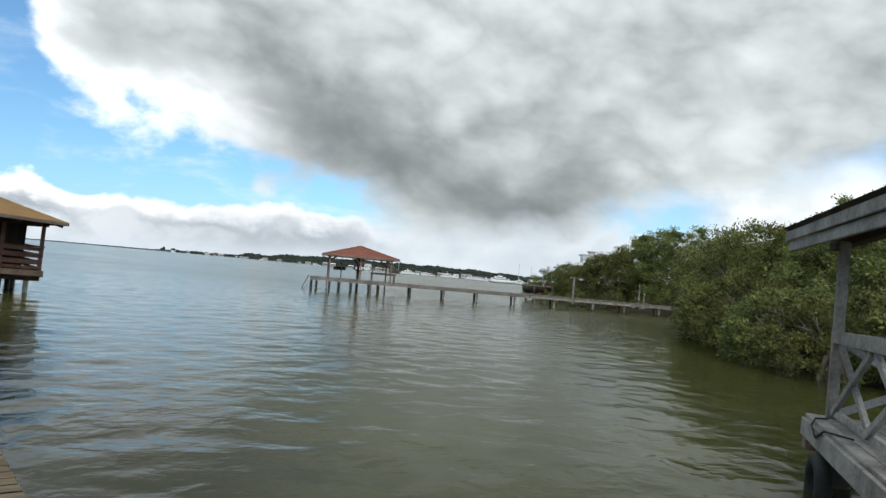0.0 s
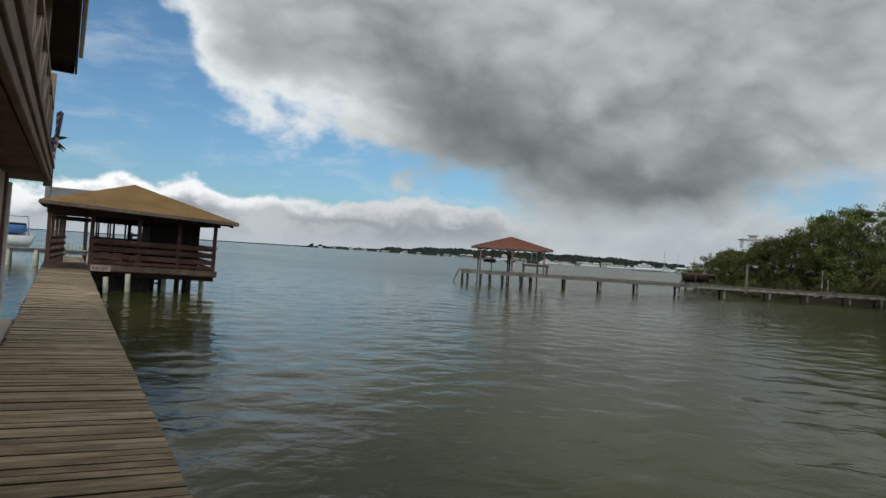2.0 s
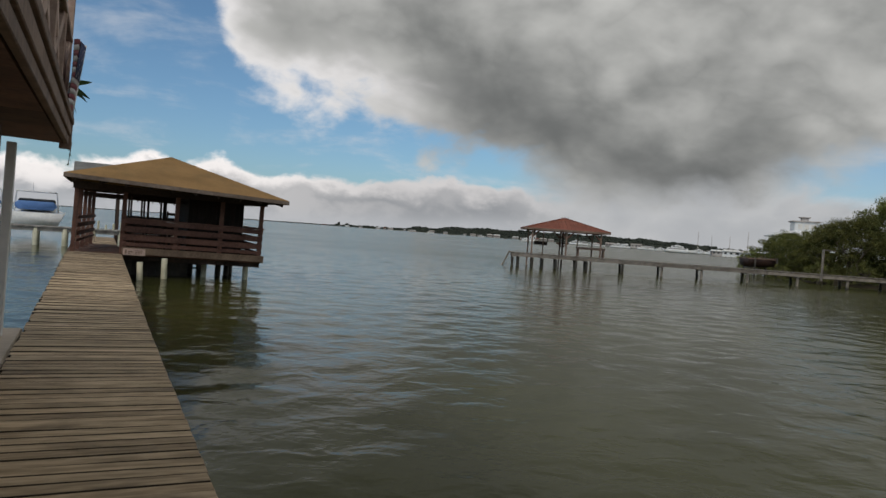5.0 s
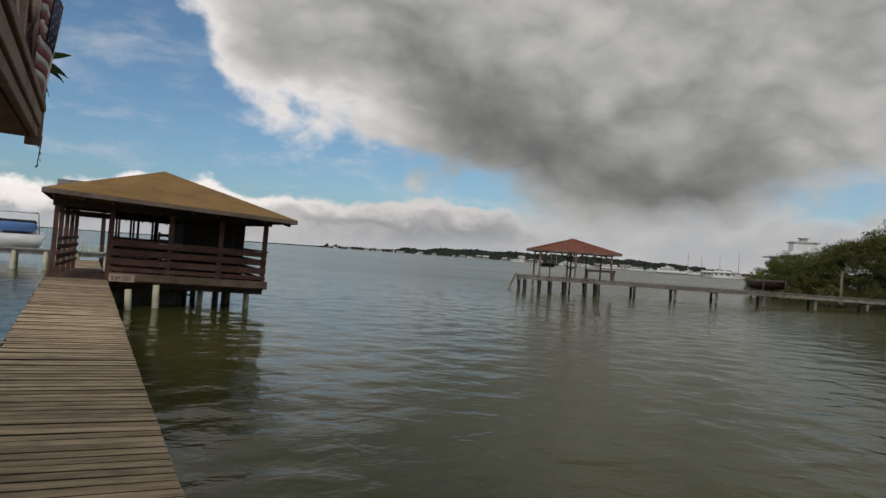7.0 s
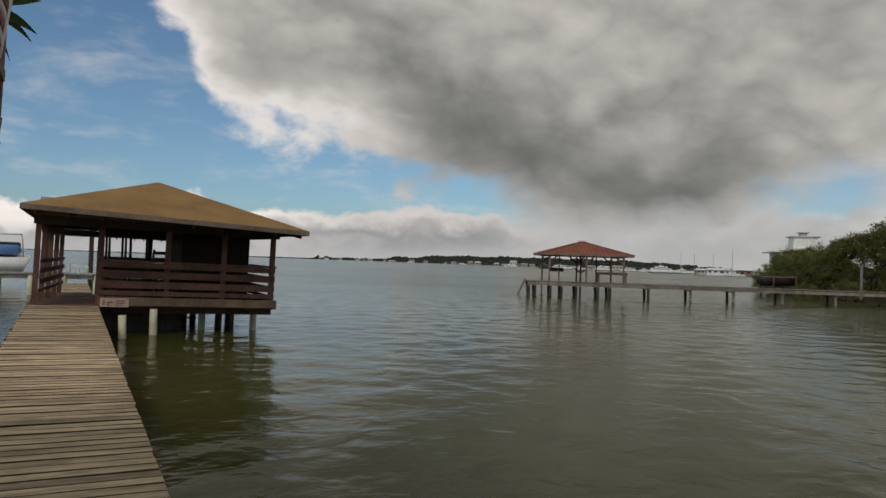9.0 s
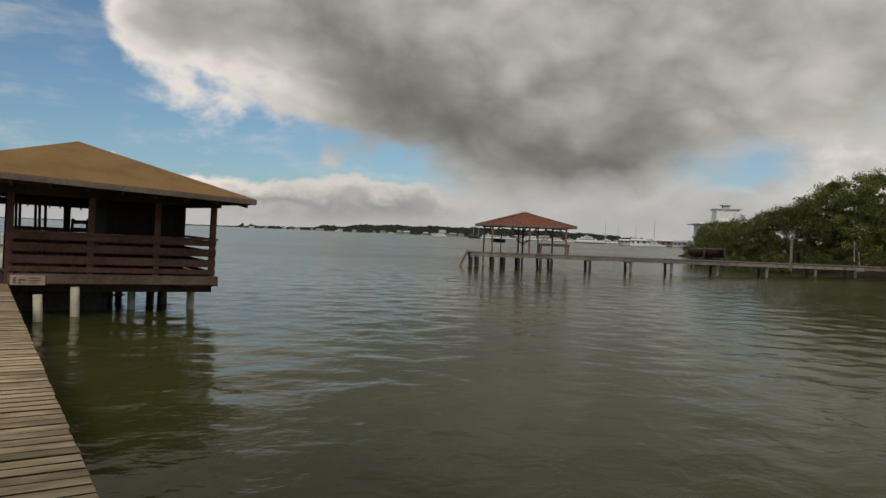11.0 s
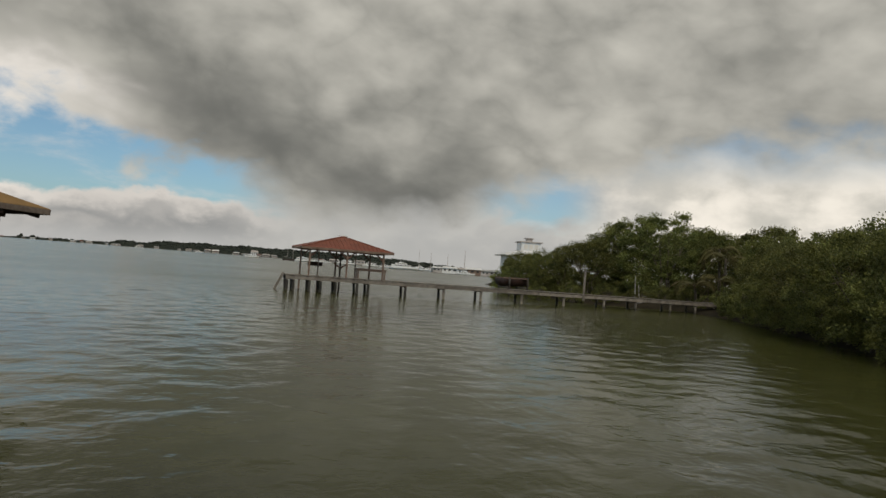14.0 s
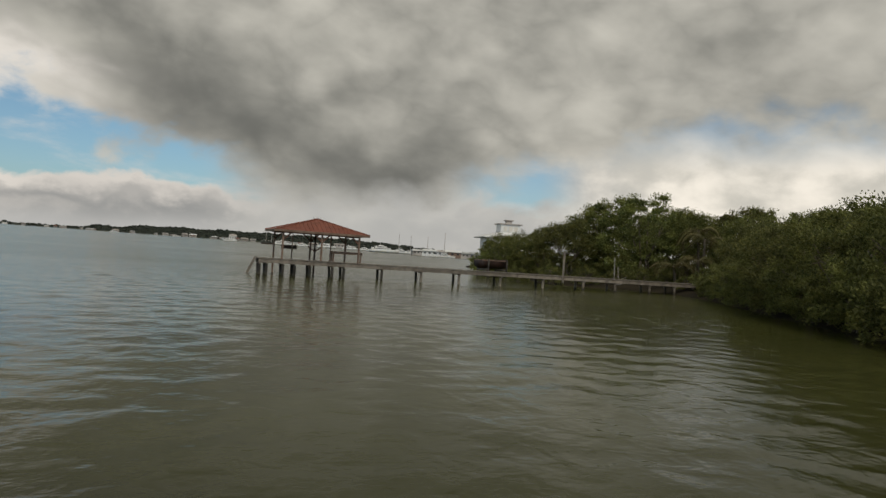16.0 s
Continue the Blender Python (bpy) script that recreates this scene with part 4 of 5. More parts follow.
# ---------------------------------------------------------------- grey porch over the water
def build_porch():
    porch = thing("porch", "weathered grey timber porch with a lean roof and crossed rails", "porch")
    a, b = Vector((7.62, 5.44, 0)), Vector((4.81, 3.79, 0))      # outer edge
    u = (b - a).normalized()
    n = Vector((-u.y, u.x, 0))                                   # away from the open water
    if n.y > 0:
        n = -n
    L = 3.6

    def at(s, o, z):
        p = a + u * s + n * o
        return (p.x, p.y, z)
    for k in range(26):
        o = 0.0 + k * 0.145
        one_beam("deck_board", at(-0.05, o + 0.07, 0.955), at(L, o + 0.07, 0.955 + random.uniform(-0.004, 0.004)), 0.137, 0.04, GREY_WOOD, porch)
    one_beam("rim_beam", at(-0.02, 0.0, 0.83), at(L, 0.0, 0.83), 0.09, 0.2, GREY_WOOD, porch)
    one_beam("rim_beam", at(-0.03, 0.05, 0.832), at(-0.03, 3.8, 0.832), 0.09, 0.2, GREY_WOOD, porch)
    for s, o in ((0.3, 0.3), (3.2, 0.3), (0.3, 3.4), (3.2, 3.4)):
        one_tube("support_post", at(s, o, -1.0), at(s, o, 0.75), 0.16, 0.15, PILE_DARK, porch, "dark wet pile")
    one_beam("block", at(0.08, 0.02, 0.66), at(0.3, 0.02, 0.66), 0.12, 0.12, PALE_BROWN, porch)
    for s, o in ((0.18, 0.22), (3.3, 0.22), (0.18, 3.5)):
        one_beam("post", at(s, o, 0.97), at(s + 0.02, o, 3.0), 0.105, 0.105, PIER_WOOD, porch)
    for z in (1.9,):
        one_beam("hand_rail", at(0.1, 0.22, z), at(L, 0.22, z), 0.1, 0.14, GREY_WOOD, porch)
        one_beam("hand_rail", at(0.18, 0.22, z + 0.003), at(0.18, 3.5, z + 0.003), 0.1, 0.12, GREY_WOOD, porch)
    for o in (0.22,):
        for s0, s1 in ((0.25, 1.7), (1.7, 3.2)):
            one_beam("cross_brace", at(s0, o, 1.05), at(s1, o, 1.82), 0.05, 0.08, GREY_WOOD, porch)
            one_beam("cross_brace", at(s0, o + 0.03, 1.82), at(s1, o + 0.03, 1.05), 0.05, 0.08, GREY_WOOD, porch)
    for o0, o1 in ((0.3, 1.8), (1.8, 3.4)):
        one_beam("cross_brace", at(0.18, o0, 1.05), at(0.18, o1, 1.82), 0.05, 0.08, GREY_WOOD, porch)
        one_beam("cross_brace", at(0.2, o0, 1.82), at(0.2, o1, 1.05), 0.05, 0.08, GREY_WOOD, porch)
    one_beam("low_rail", at(0.18, 0.25, 1.05), at(L, 0.25, 1.05), 0.06, 0.08, GREY_WOOD, porch)
    # roof
    e0, e1 = -1.0, 3.6
    one_beam("fascia", at(e0, -0.18, 3.0), at(e1, 0.2, 3.0), 0.04, 0.13, GREY_WOOD, porch)
    one_beam("fascia", at(e0 - 0.03, -0.225, 3.132), at(e1, 0.155, 3.132), 0.04, 0.13, GREY_WOOD, porch)
    bm = bmesh.new()
    v = [bm.verts.new(at(*p)) for p in ((e0, -0.29, 3.24), (e1, 0.1, 3.24), (e1, 2.4, 3.5), (e0, 2.4, 3.5), (e0, -0.2, 3.19), (e1, 0.19, 3.19), (e1, 2.4, 3.42), (e0, 2.4, 3.42))]
    for q in ((0, 1, 2, 3), (7, 6, 5, 4), (0, 4, 5, 1), (1, 5, 6, 2), (2, 6, 7, 3), (3, 7, 4, 0)):
        bm.faces.new([v[i] for i in q])
    bmesh.ops.recalc_face_normals(bm, faces=bm.faces)
    part("roof", bm, DARK_WOOD, porch, "dark roof sheet")
    one_beam("plate", at(e0 + 0.2, 0.3, 3.03), at(e1, 0.42, 3.03), 0.12, 0.12, DARK_WOOD, porch)
    rope = thing("rope", "dark rope hanging over the porch edge", "rope")
    bm = bmesh.new()
    pts = [at(0.35, 0.15, 0.99), at(0.55, 0.0, 1.0), at(0.75, -0.07, 0.95), at(1.0, -0.07, 0.86), at(1.3, -0.05, 0.98), at(1.7, 0.12, 1.0)]
    for p, q in zip(pts, pts[1:]):
        tube(bm, p, q, 0.011, 0.011, 6)
    part("strand", bm, BLACK, rope, smooth=True)
    tyre = thing("tyre", "black rubber tyre hung as a fender under the porch", "tyre")
    bm = bmesh.new()
    ring = []
    for i in range(20):
        ai = 2 * math.pi * i / 20
        row_v = []
        for j in range(10):
            bj = 2 * math.pi * j / 10
            r = 0.27 + 0.09 * math.cos(bj)
            p = a + u * (0.95 + r * math.cos(ai)) + n * (0.0 + 0.085 * math.sin(bj))
            row_v.append(bm.verts.new((p.x, p.y, 0.36 + r * math.sin(ai))))
        ring.append(row_v)
    for i in range(20):
        for j in range(10):
            bm.faces.new((ring[i][j], ring[(i + 1) % 20][j], ring[(i + 1) % 20][(j + 1) % 10], ring[i][(j + 1) % 10]))
    part("tread", bm, BLACK, tyre, smooth=True)


build_porch()


# ---------------------------------------------------------------- boats and jetty beyond the pavilion
FALL[:] = [0.0, 0.0]


def hull_mesh(length, beam_w, high, z0, flare=1.15):
    bm = bmesh.new()
    rows = []
    for i in range(9):
        f = i / 8
        half = beam_w / 2 * (1.0 if f < 0.5 else math.cos((f - 0.5) * math.pi) ** 0.6 if f < 1 else 0.02)
        x = -length / 2 + length * f
        rise = high * 0.22 * f * f
        keel = high * 0.35 * max(0, f - 0.6)
        rows.append([bm.verts.new(p) for p in ((x, 0, z0 + keel), (x, half * 0.88, z0 + high * 0.22 + keel * 0.6), (x, half * flare, z0 + high + rise), (x, half * flare * 0.93, z0 + high + rise + 0.03),
                                               (x, -half * flare * 0.93, z0 + high + rise + 0.03), (x, -half * flare, z0 + high + rise), (x, -half * 0.88, z0 + high * 0.22 + keel * 0.6))])
    for a, b in zip(rows, rows[1:]):
        for j in range(7):
            k = (j + 1) % 7
            bm.faces.new((a[j], b[j], b[k], a[k]))
    bm.faces.new(rows[0])
    bm.faces.new(rows[-1][::-1])
    bmesh.ops.recalc_face_normals(bm, faces=bm.faces)
    return bm


def cruiser(x, y, z, turn):
    boat = thing("motor_boat", "white motor cruiser with a blue canvas top on a boat lift", "boat", pose(x, y, z, 0, 0, turn))
    part("hull", hull_mesh(7.0, 2.5, 0.95, 0.0), WHITE, boat, "white hull", True)
    one_box("stripe", (-3.42, -3.2, -1.15, 1.15, 0.55, 0.68), NAVY, boat, "dark blue stripe")
    one_box("cabin", (-0.4, 1.9, -0.95, 0.95, 0.98, 1.45), WHITE, boat, bevel=0.15)
    one_box("windscreen", (-0.75, -0.45, -0.95, 0.95, 1.25, 1.75), GLASS, boat, bevel=0.08)
    bm = box(bmesh.new(), -2.9, -0.4, -1.0, 1.0, 1.12, 1.60, 0.16)
    part("canopy", bm, NAVY, boat, "blue canvas canopy", True)
    for s in (-1, 1):
        one_tube("arch_leg", (-1.0, s * 1.1, 1.0), (-1.5, s * 1.0, 2.15), 0.04, 0.04, WHITE, boat, sides=6)
    one_tube("arch", (-1.5, -1.0, 2.15), (-1.5, 1.0, 2.15), 0.05, 0.05, WHITE, boat, sides=6)
    one_tube("antenna", (-1.5, 0.2, 2.15), (-1.5, 0.2, 2.7), 0.02, 0.01, WHITE, boat, sides=5)


cruiser(-3.85, 55.0, 0.52, 92)
cruiser(-7.2, 60.0, 0.6, 95)


def build_jetty():
    jet = thing("jetty", "low grey wooden jetty on pale piles", "jetty")
    for k in range(62):
        one_box("deck_board", (-6.0 + k * 0.15, -6.0 + k * 0.15 + 0.135, 46.3, 47.9, 0.86, 0.92), GREY_WOOD, jet, bevel=0)
    for y in (46.4, 47.8):
        one_beam("stringer", (-6.0, y, 0.77), (3.3, y, 0.77), 0.07, 0.18, GREY_WOOD, jet)
    for k in range(8):
        x = -5.8 + k * 1.25
        for y in (46.45, 47.75):
            one_tube("support_post", (x, y, -1), (x, y, 0.85), 0.12, 0.12, PILE_PALE, jet, "pale pile")
    for k in range(6):
        x = -1.3 + k * 0.35
        one_tube("bollard", (x, 46.5, 0.9), (x, 46.5, 1.15 + 0.1 * (k % 3)), 0.05, 0.05, PILE_PALE, jet, "pale short post")


build_jetty()


def build_grey_shelter():
    sh = thing("boat_house", "open boat house with a pale grey sheet roof", "shelter")
    bm = bmesh.new()
    v = [bm.verts.new(p) for p in ((-1.9, 48.2, 3.5), (0.6, 48.2, 3.5), (0.6, 49.8, 4.42), (-1.9, 49.8, 4.42), (-1.9, 51.4, 3.5), (0.6, 51.4, 3.5))]
    bm.faces.new((v[0], v[1], v[2], v[3]))
    bm.faces.new((v[3], v[2], v[5], v[4]))
    bmesh.ops.solidify(bm, geom=list(bm.faces), thickness=0.06)
    part("roof", bm, GREY_ROOF, sh)
    for x in (-1.6, 0.3):
        for y in (48.5, 51.1):
            one_beam("post", (x, y, -0.8), (x, y, 3.55), 0.14, 0.14, DARK_WOOD, sh)


build_grey_shelter()


# ---------------------------------------------------------------- far shore
def polar(azim, dist, z=0.0):
    return Vector((math.sin(radians(azim)) * dist, 14 + math.cos(radians(azim)) * dist, z))


def shore_dist(a):
    return 1500 - max(0, min(1, (a + 8) / 56.0)) * 900


def shore_high(a):
    """The height of the woods over the far shore, in degrees."""
    f = np.interp(a, (8, 17, 18.1, 18.25, 18.45, 18.9, 19.05, 19.3, 19.6, 24, 24.8, 25.6, 26.4, 28, 36, 44, 49, 53, 70), (0.06, 0.10, 0.12, 0.42, 0.14, 0.15, 0.38, 0.16, 0.20, 0.26, 0.52, 0.50, 0.42, 0.68, 0.80, 0.80, 0.58, 0.30, 0.30))
    return float(f) + 0.05 * math.sin(a * 1.9) * min(1.0, f)


def build_far_wood():
    """Wooded hills along the far shore: a bank of many rounded clumps."""
    rnd = random.Random(9)
    verts, faces = [], []
    a = -20.0
    while a < 100:
        d = shore_dist(a)
        top = math.tan(radians(max(0.05, shore_high(a)))) * d
        rows_n = max(1, int(top / 1.9))
        for k in range(rows_n):
            r = rnd.uniform(1.0, 2.3) * (0.55 + 0.45 * min(1.0, top / 7))
            z = top * (k + 0.3) / rows_n - r * 0.35 + rnd.uniform(-0.5, 0.7)
            c = polar(a + rnd.uniform(-0.1, 0.1), d + 6 + k * 8 + rnd.uniform(0, 5), z)
            base = len(verts)
            for i in range(4):
                th = math.pi * (i + 0.35) / 3.7
                for j in range(7):
                    ph = 2 * math.pi * j / 7 + i
                    rr = r * rnd.uniform(0.75, 1.25)
                    verts.append((c.x + rr * 1.5 * math.sin(th) * math.cos(ph), c.y + rr * 1.5 * math.sin(th) * math.sin(ph), c.z + rr * math.cos(th)))
            for i in range(3):
                for j in range(7):
                    q = (j + 1) % 7
                    faces.append((base + i * 7 + j, base + (i + 1) * 7 + j, base + (i + 1) * 7 + q, base + i * 7 + q))
            faces.append(tuple(base + j for j in range(7)))
        a += 0.075
    me = bpy.data.meshes.new("far_wood")
    me.from_pydata(verts, [], faces)
    me.materials.append(FAR_LEAF)
    return tagged(new("far_wood", me), "dark green wooded low hills along the far shore", "trees", kind="stuff")


build_far_wood()


def build_far_land():
    bm = bmesh.new()
    lo, hi, bk = [], [], []
    a = -20.0
    while a <= 100:
        d = shore_dist(a)
        lo.append(bm.verts.new(polar(a, d - 1, -0.5)))
        hi.append(bm.verts.new(polar(a, d + 2, 0.7)))
        bk.append(bm.verts.new(polar(a, d + 220, math.tan(radians(max(0.05, shore_high(a)))) * d * 0.8)))
        a += 1.0
    for r0, r1 in ((lo, hi), (hi, bk)):
        for i in range(len(r0) - 1):
            bm.faces.new((r0[i], r0[i + 1], r1[i + 1], r1[i]))
    tagged(linked("far_ground", bm, FAR_LEAF), "dark green low far shore", "ground", kind="structure")


build_far_land()


def far_house(azim, dist, wide, deep, high, wall, roof, z=0.6, turn=0.0):
    h = thing("far_house", "small pale waterfront house on the far shore", "house", Matrix.Translation(polar(azim, dist, z)) @ Matrix.Rotation(radians(-azim + turn), 4, "Z"), "far shore houses")
    wall_ob = one_box("wall", (-wide / 2, wide / 2, -deep / 2, deep / 2, -1.5, high), wall, h, bevel=0)
    bm = bmesh.new()
    v = [bm.verts.new(p) for p in ((-wide * 0.55, -deep * 0.6, high), (wide * 0.55, -deep * 0.6, high), (wide * 0.55, deep * 0.6, high), (-wide * 0.55, deep * 0.6, high), (-wide * 0.45, 0, high * 1.45), (wide * 0.45, 0, high * 1.45))]
    for q in ((0, 1, 5, 4), (2, 3, 4, 5), (1, 2, 5), (3, 0, 4), (3, 2, 1, 0)):
        bm.faces.new([v[i] for i in q])
    part("roof", bm, roof, h)
    for k in range(3):
        x = -wide * 0.32 + k * wide * 0.32
        one_box("window", (x - wide * 0.07, x + wide * 0.07, -deep / 2 - 0.06, -deep / 2 - 0.01, high * 0.35, high * 0.75), GLASS, wall_ob, bevel=0)


def build_far_houses():
    rnd = random.Random(4)
    for azim in (19.0, 20.1, 22.6, 24.4, 26.1, 29.6, 31.0, 31.6, 33.2, 34.1, 35.5, 36.2, 38.9, 39.6, 41.0, 42.2, 43.1, 44.2):
        d = shore_dist(azim) - 6
        far_house(azim, d, rnd.uniform(4, 11), 5, rnd.uniform(1.2, 2.6), rnd.choice((WHITE, TIN, TIN, WHITE)), rnd.choice((TIN, WHITE, GREY_ROOF)), 0.5, rnd.uniform(-20, 20))
    for k in range(22):
        azim = 17.5 + k * 1.27 + rnd.uniform(-0.5, 0.5)
        d = shore_dist(azim) - rnd.uniform(2, 10)
        far_house(azim, d, rnd.uniform(2.5, 6), 3, rnd.uniform(0.8, 1.9), rnd.choice((WHITE, TIN, FASCIA, TIN)), rnd.choice((TIN, WHITE, GREY_ROOF, RED_ROOF)), 0.4, rnd.uniform(-25, 25))
    far_house(34.6, shore_dist(34.6) - 8, 8, 6, 4.2, WHITE, TIN)
    for azim, wd, hh in ((49.6, 7, 2.2), (50.6, 9, 2.6), (51.5, 8, 2.4), (52.6, 10, 2.8), (53.6, 7, 2.3), (54.4, 8, 2.5)):
        far_house(azim, 330, wd * 0.8, 6, hh * 0.72, rnd.choice((TIN, PALE_BROWN, WHITE)), rnd.choice((TIN, WHITE, GREY_ROOF)), 0.6, rnd.uniform(-15, 15))


build_far_houses()


def yacht(azim, dist, length, turn, dark=False, masts=()):
    y = thing("yacht", "large white motor yacht moored off the far shore" if not dark else "dark sailing boat moored off the far shore", "boat",
              Matrix.Translation(polar(azim, dist, -0.15)) @ Matrix.Rotation(radians(-azim + turn), 4, "Z"))
    k = length / 20.0
    part("hull", hull_mesh(length, 4.6 * k, 2.0 * k, 0.0), HULL_RED if dark else WHITE, y, smooth=True)
    if not dark:
        deck = one_box("main_deck", (-8.5 * k, 4.2 * k, -1.9 * k, 1.9 * k, 2.05 * k, 3.3 * k), WHITE, y, bevel=0.3 * k)
        one_box("window_band", (-7.2 * k, 3.2 * k, -1.94 * k, 1.94 * k, 2.6 * k, 3.0 * k), GLASS, deck, bevel=0)
        upper = one_box("upper_deck", (-6.0 * k, 1.5 * k, -1.6 * k, 1.6 * k, 3.3 * k, 4.4 * k), WHITE, y, bevel=0.3 * k)
        one_box("window_band", (-5.0 * k, 0.6 * k, -1.64 * k, 1.64 * k, 3.75 * k, 4.1 * k), GLASS, upper, bevel=0)
        one_box("bridge", (-3.8 * k, -0.6 * k, -1.2 * k, 1.2 * k, 4.4 * k, 5.0 * k), WHITE, y, bevel=0.15 * k)
        one_tube("mast", (-2.4 * k, 0, 5 * k), (-2.8 * k, 0, 6.8 * k), 0.12, 0.06, WHITE, y, sides=6)
    for x, h in masts:
        one_tube("mast", (x, 0, 1.2), (x, 0, h), 0.14, 0.09, TIN, y, sides=6)
        one_tube("boom", (x, 0, 2.2), (x - 2.6, 0, 2.4), 0.09, 0.07, TIN, y, sides=6)
    return y


yacht(46.8, 360, 16.0, 8)
yacht(48.3, 380, 11.0, -12, masts=((-2.0, 12.0),))
yacht(49.0, 400, 8.0, 10, masts=((0.0, 11.0),))
yacht(37.4, 420, 9.0, 20, True, ((-1.8, 8.5), (1.6, 9.5)))
yacht(42.0, 430, 12.0, -5)
yacht(44.0, 440, 10.0, 5)
yacht(30.4, 700, 8.0, 0)
yacht(26.0, 800, 9.0, 0)
yacht(34.4, 460, 9.0, 8)
yacht(38.6, 420, 12.0, -6)
yacht(40.2, 430, 9.0, 12)
yacht(45.3, 420, 9.0, -9)
yacht(50.4, 350, 8.0, 14, masts=((0.0, 10.0),))
yacht(52.0, 300, 8.0, -10, masts=((-1.0, 11.0),))


def build_white_house():
    m = Matrix.Translation(polar(56.9, 118, -1.5)) @ Matrix.Rotation(radians(-56.9 + 14), 4, "Z")
    h = thing("white_house", "white two-storey shore house with a square roof cupola behind mangroves", "house", m)
    one_box("wall", (-4.0, 4.0, -3.5, 3.5, 0.5, 6.6), WHITE, h, bevel=0.02)
    bm = bmesh.new()
    hip_roof(bm, -5.0, 5.0, -4.5, 4.5, 6.75, (0, 0, 8.2), 0.15)
    part("roof", bm, WHITE, h, "white metal roof")
    cupola = one_box("cupola", (-1.7, 1.7, -1.7, 1.7, 7.3, 9.05), WHITE, h, "white roof cupola", 0.02)
    one_box("cupola_roof", (-2.0, 2.0, -2.0, 2.0, 9.05, 9.22), TIN, cupola, bevel=0.03)
    one_box("vent", (-0.5, 0.5, -0.5, 0.5, 9.22, 9.75), TIN, cupola, bevel=0.02)
    one_box("vent_cap", (-0.75, 0.75, -0.75, 0.75, 9.75, 9.88), TIN, h, bevel=0.02)
    for k in range(4):
        x = -3.0 + 2.0 * k
        one_box("window", (x - 0.35, x + 0.35, -3.56, -3.505, 4.5, 6.0), TIN, h, bevel=0)
        one_box("porch_post", (x - 1.0, x - 0.88, -4.4, -4.28, 0.6, 6.6), CREAM, h, bevel=0)
    one_box("balcony", (-4.8, 4.8, -4.5, -3.57, 3.4, 3.6), CREAM, h, bevel=0)
    for k in range(3):
        one_box("cupola_window", (-1.2 + k * 0.9, -0.6 + k * 0.9, -1.76, -1.705, 7.9, 8.7), CREAM, cupola, bevel=0)


build_white_house()


def palm(x, y, high, lean):
    p = thing("palm_tree", "drooping yellow-green palm among the mangroves", "palm", pose(x, y, 0.3))
    one_tube("trunk", (0, 0, 0), (lean, 0.2, high), 0.14, 0.10, BARK, p)
    for k in range(13):
        ang = k * 2.4
        d = Vector((math.cos(ang), math.sin(ang), 0))
        side = Vector((-d.y, d.x, 0))
        L = random.uniform(2.2, 3.2)
        up_a = random.uniform(0.2, 1.0)
        bm = bmesh.new()
        pts = []
        for i in range(15):
            f = i / 14
            pts.append(Vector((lean, 0.2, high)) + d * L * f * (1 - 0.25 * f) + Vector((0, 0, up_a * L * f * 0.9 - L * 0.95 * f * f)))
        for i in range(14):
            tube(bm, pts[i], pts[i + 1], 0.02, 0.016, 4)
            if i > 1:
                for s in (-1, 1):
                    for sub in (0.0, 0.5):
                        q = pts[i].lerp(pts[i + 1], sub)
                        tip = q + side * s * 0.62 * math.sin(math.pi * (0.15 + 0.8 * i / 14)) + d * 0.2 + Vector((0, 0, -0.34))
                        va, vb, vc = bm.verts.new(q), bm.verts.new(q.lerp(tip, 0.5) + d * 0.035), bm.verts.new(tip)
                        vd = bm.verts.new(q.lerp(tip, 0.5) - d * 0.035)
                        bm.faces.new((va, vb, vc, vd))
        part("frond", bm, PALM_LEAF, p)


palm(61.0, 33.4, 4.5, 0.3)
palm(63.4, 34.6, 5.4, -0.2)
palm(58.8, 35.0, 2.0, -0.3)
palm(59.6, 33.4, 2.6, 0.2)


def build_branches():
    fallen = thing("dead_branch", "pale dead branches leaning on the muddy bank", "branch", pose(54.6, 38.6, 0.25))
    for a, e in (((-0.9, 0.2, 0.15), (1.0, -0.4, 0.75)), ((0.2, 0.3, 0.1), (0.5, 0.5, 2.4)), ((0.9, 0.2, 0.1), (1.5, 0.6, 1.6)), ((-0.4, -0.2, 0.1), (0.9, -0.7, 0.3))):
        one_tube("branch", a, e, 0.06, 0.03, GREY_WOOD, fallen, sides=7, rough=0.15)


build_branches()


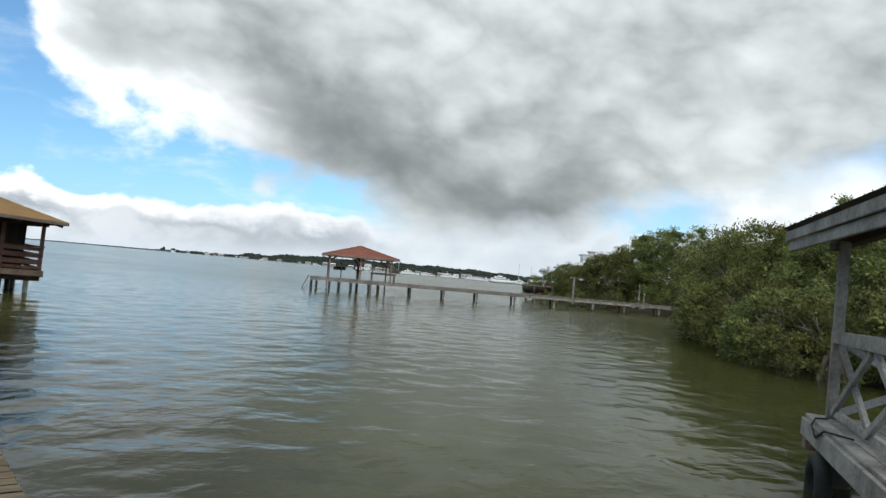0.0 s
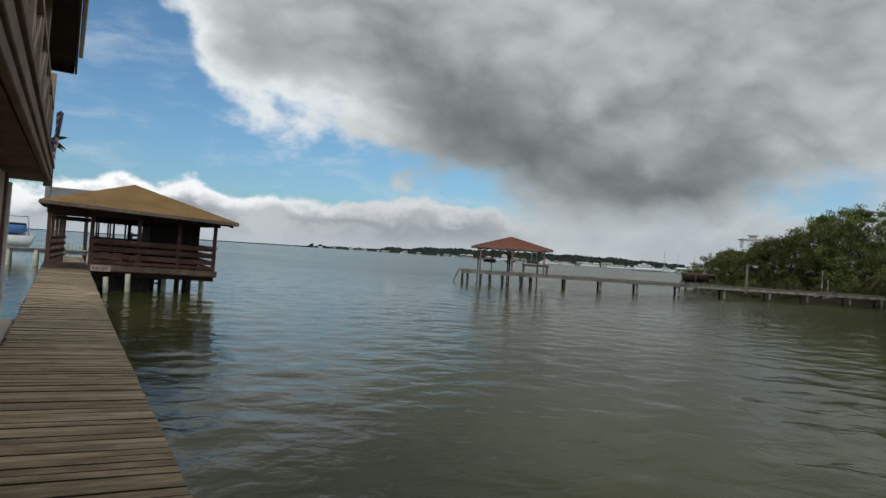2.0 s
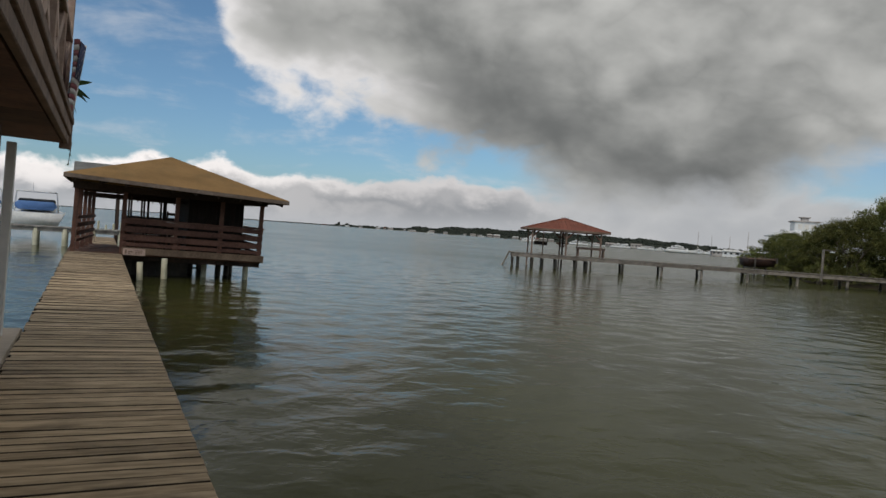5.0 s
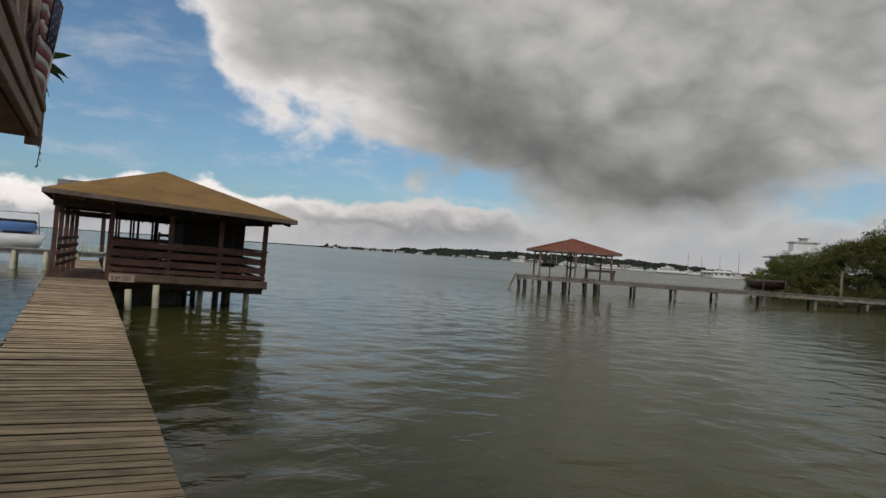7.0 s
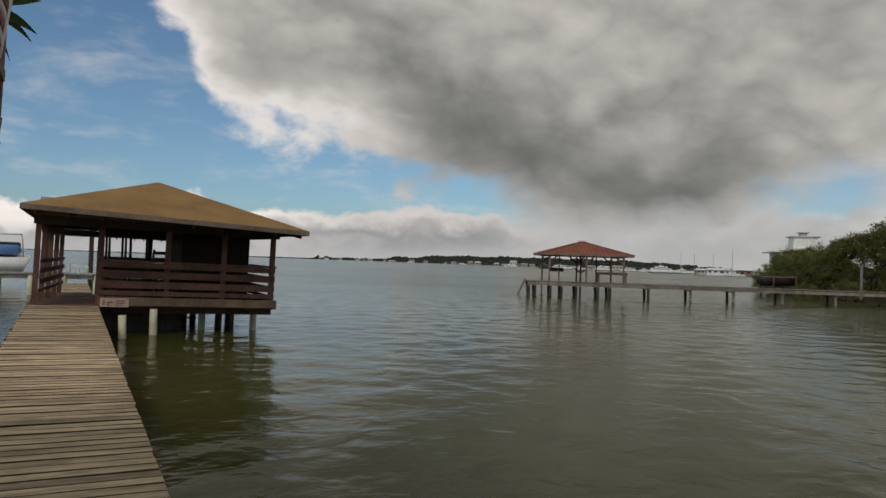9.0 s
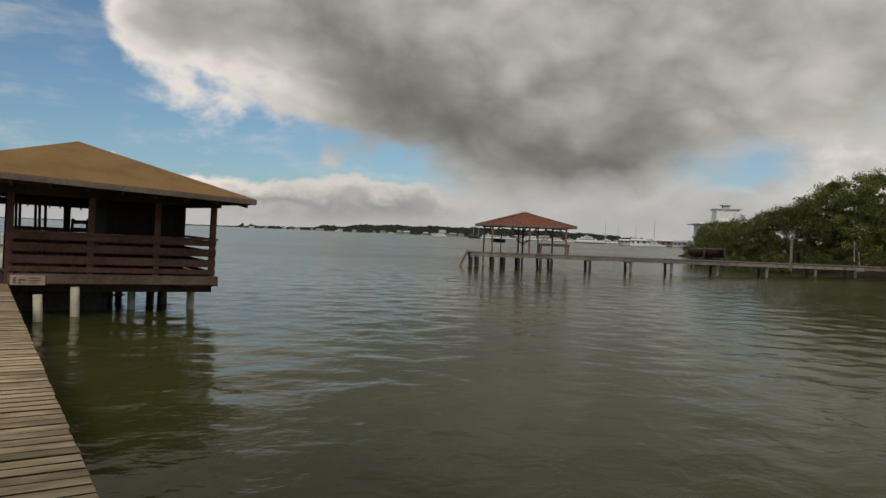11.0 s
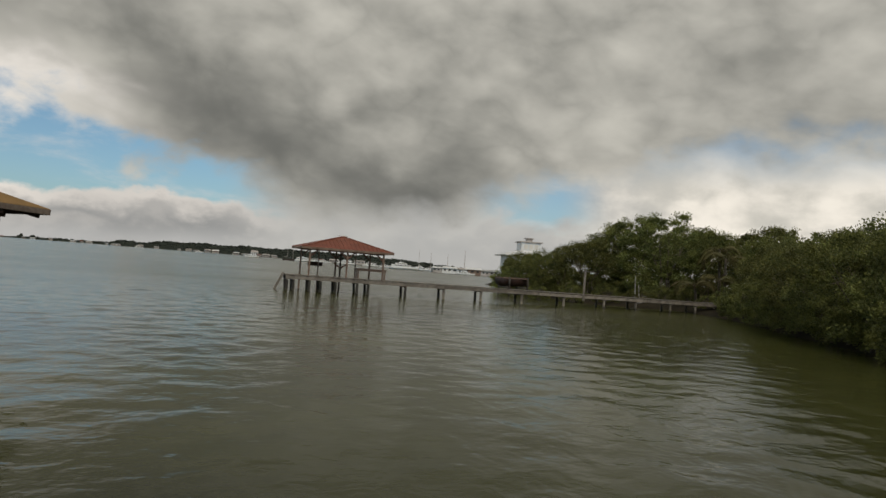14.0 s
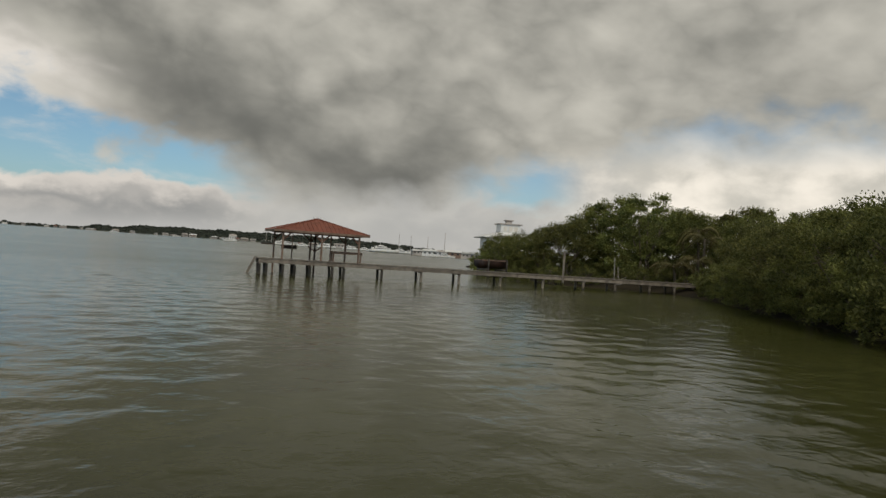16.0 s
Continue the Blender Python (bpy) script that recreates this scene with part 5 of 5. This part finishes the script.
def build_skiff():
    """A small boat hoisted clear of the water on a timber lift."""
    m = pose(55.6, 52.0, 0.0, 0, 0, -20)
    lift = thing("boat_lift", "weathered timber boat lift beside the mangroves", "boat lift", m)
    for x in (-1.1, 1.1):
        one_beam("cradle_beam", (x, -0.95, 0.72), (x, 0.95, 0.72), 0.12, 0.14, PIER_WOOD, lift)
        for y in (-0.9, 0.9):
            one_tube("support_post", (x, y, -1.0), (x, y, 1.75), 0.09, 0.08, PILE_DARK, lift, "dark wet pile")
    boat = thing("rowing_boat", "dark red wooden boat hoisted on a timber lift", "boat", m @ pose(0, 0, 0.90))
    part("hull", hull_mesh(3.4, 1.4, 0.75, -0.1), HULL_RED, boat, smooth=True)
    one_box("gunwale", (-1.68, 1.0, -0.83, 0.83, 0.66, 0.72), PALE_BROWN, boat, "faded brown gunwale")
    one_box("thwart", (-0.8, -0.4, -0.7, 0.7, 0.721, 0.76), PALE_BROWN, boat)


build_skiff()


# ---------------------------------------------------------------- dock planks, last
def build_dock():
    dock = thing("dock", "weathered grey-brown plank dock on piles", "dock", kind="structure")
    for x in (-1.28, -0.7, -0.12):
        one_beam("stringer", (x, -3.0, dock_z(-3.0) - 0.14), (x, 17.0, 0.44 - 0.14), 0.07, 0.18, DARK_WOOD, dock)
        one_beam("stringer", (x, 17.0, 0.44 - 0.14), (x, 29.9, dock_z(29.0) - 0.14), 0.07, 0.18, DARK_WOOD, dock)
        one_beam("stringer", (x, 29.9, dock_z(29.9) - 0.14), (x, 40.0, dock_z(40.0) - 0.14), 0.07, 0.18, DARK_WOOD, dock)
    for k in range(13):
        y = -1.5 + k * 3.0
        for x in (-1.2, -0.2):
            one_tube("support_post", (x, y, -1.2), (x, y, dock_z(y) - 0.22), 0.10, 0.10, PILE_DARK, dock)
    meshes = []
    for k in range(9):
        bm = bmesh.new()
        wd = 0.1335 + 0.002 * (k % 3)
        a, b = random.uniform(-0.02, 0.02), random.uniform(-0.005, 0.005)
        box(bm, -DOCK_W + a, b, -wd / 2, wd / 2, -0.05, 0.0, 0.003)
        me = bpy.data.meshes.new("plank")
        bm.to_mesh(me)
        bm.free()
        me.materials.append(DOCK_WOOD)
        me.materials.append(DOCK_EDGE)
        # long side faces take the colour that holds the gap shade
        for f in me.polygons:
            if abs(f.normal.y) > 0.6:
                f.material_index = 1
        meshes.append(me)
    # planks under the pavilion roof: darker wood paints in the roof's shade
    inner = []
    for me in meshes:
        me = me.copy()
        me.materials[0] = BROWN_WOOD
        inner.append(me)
    y = -3.0
    while y < 40.0:
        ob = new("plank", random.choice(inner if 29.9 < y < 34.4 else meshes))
        ob.parent = dock
        ob.matrix_basis = pose(random.uniform(-0.003, 0.003), y, dock_z(y) + random.uniform(-0.003, 0.003), random.uniform(-0.7, 0.7), 1.2 + random.uniform(-0.25, 0.25), random.uniform(-0.45, 0.45))
        y += 0.1455


build_dock()
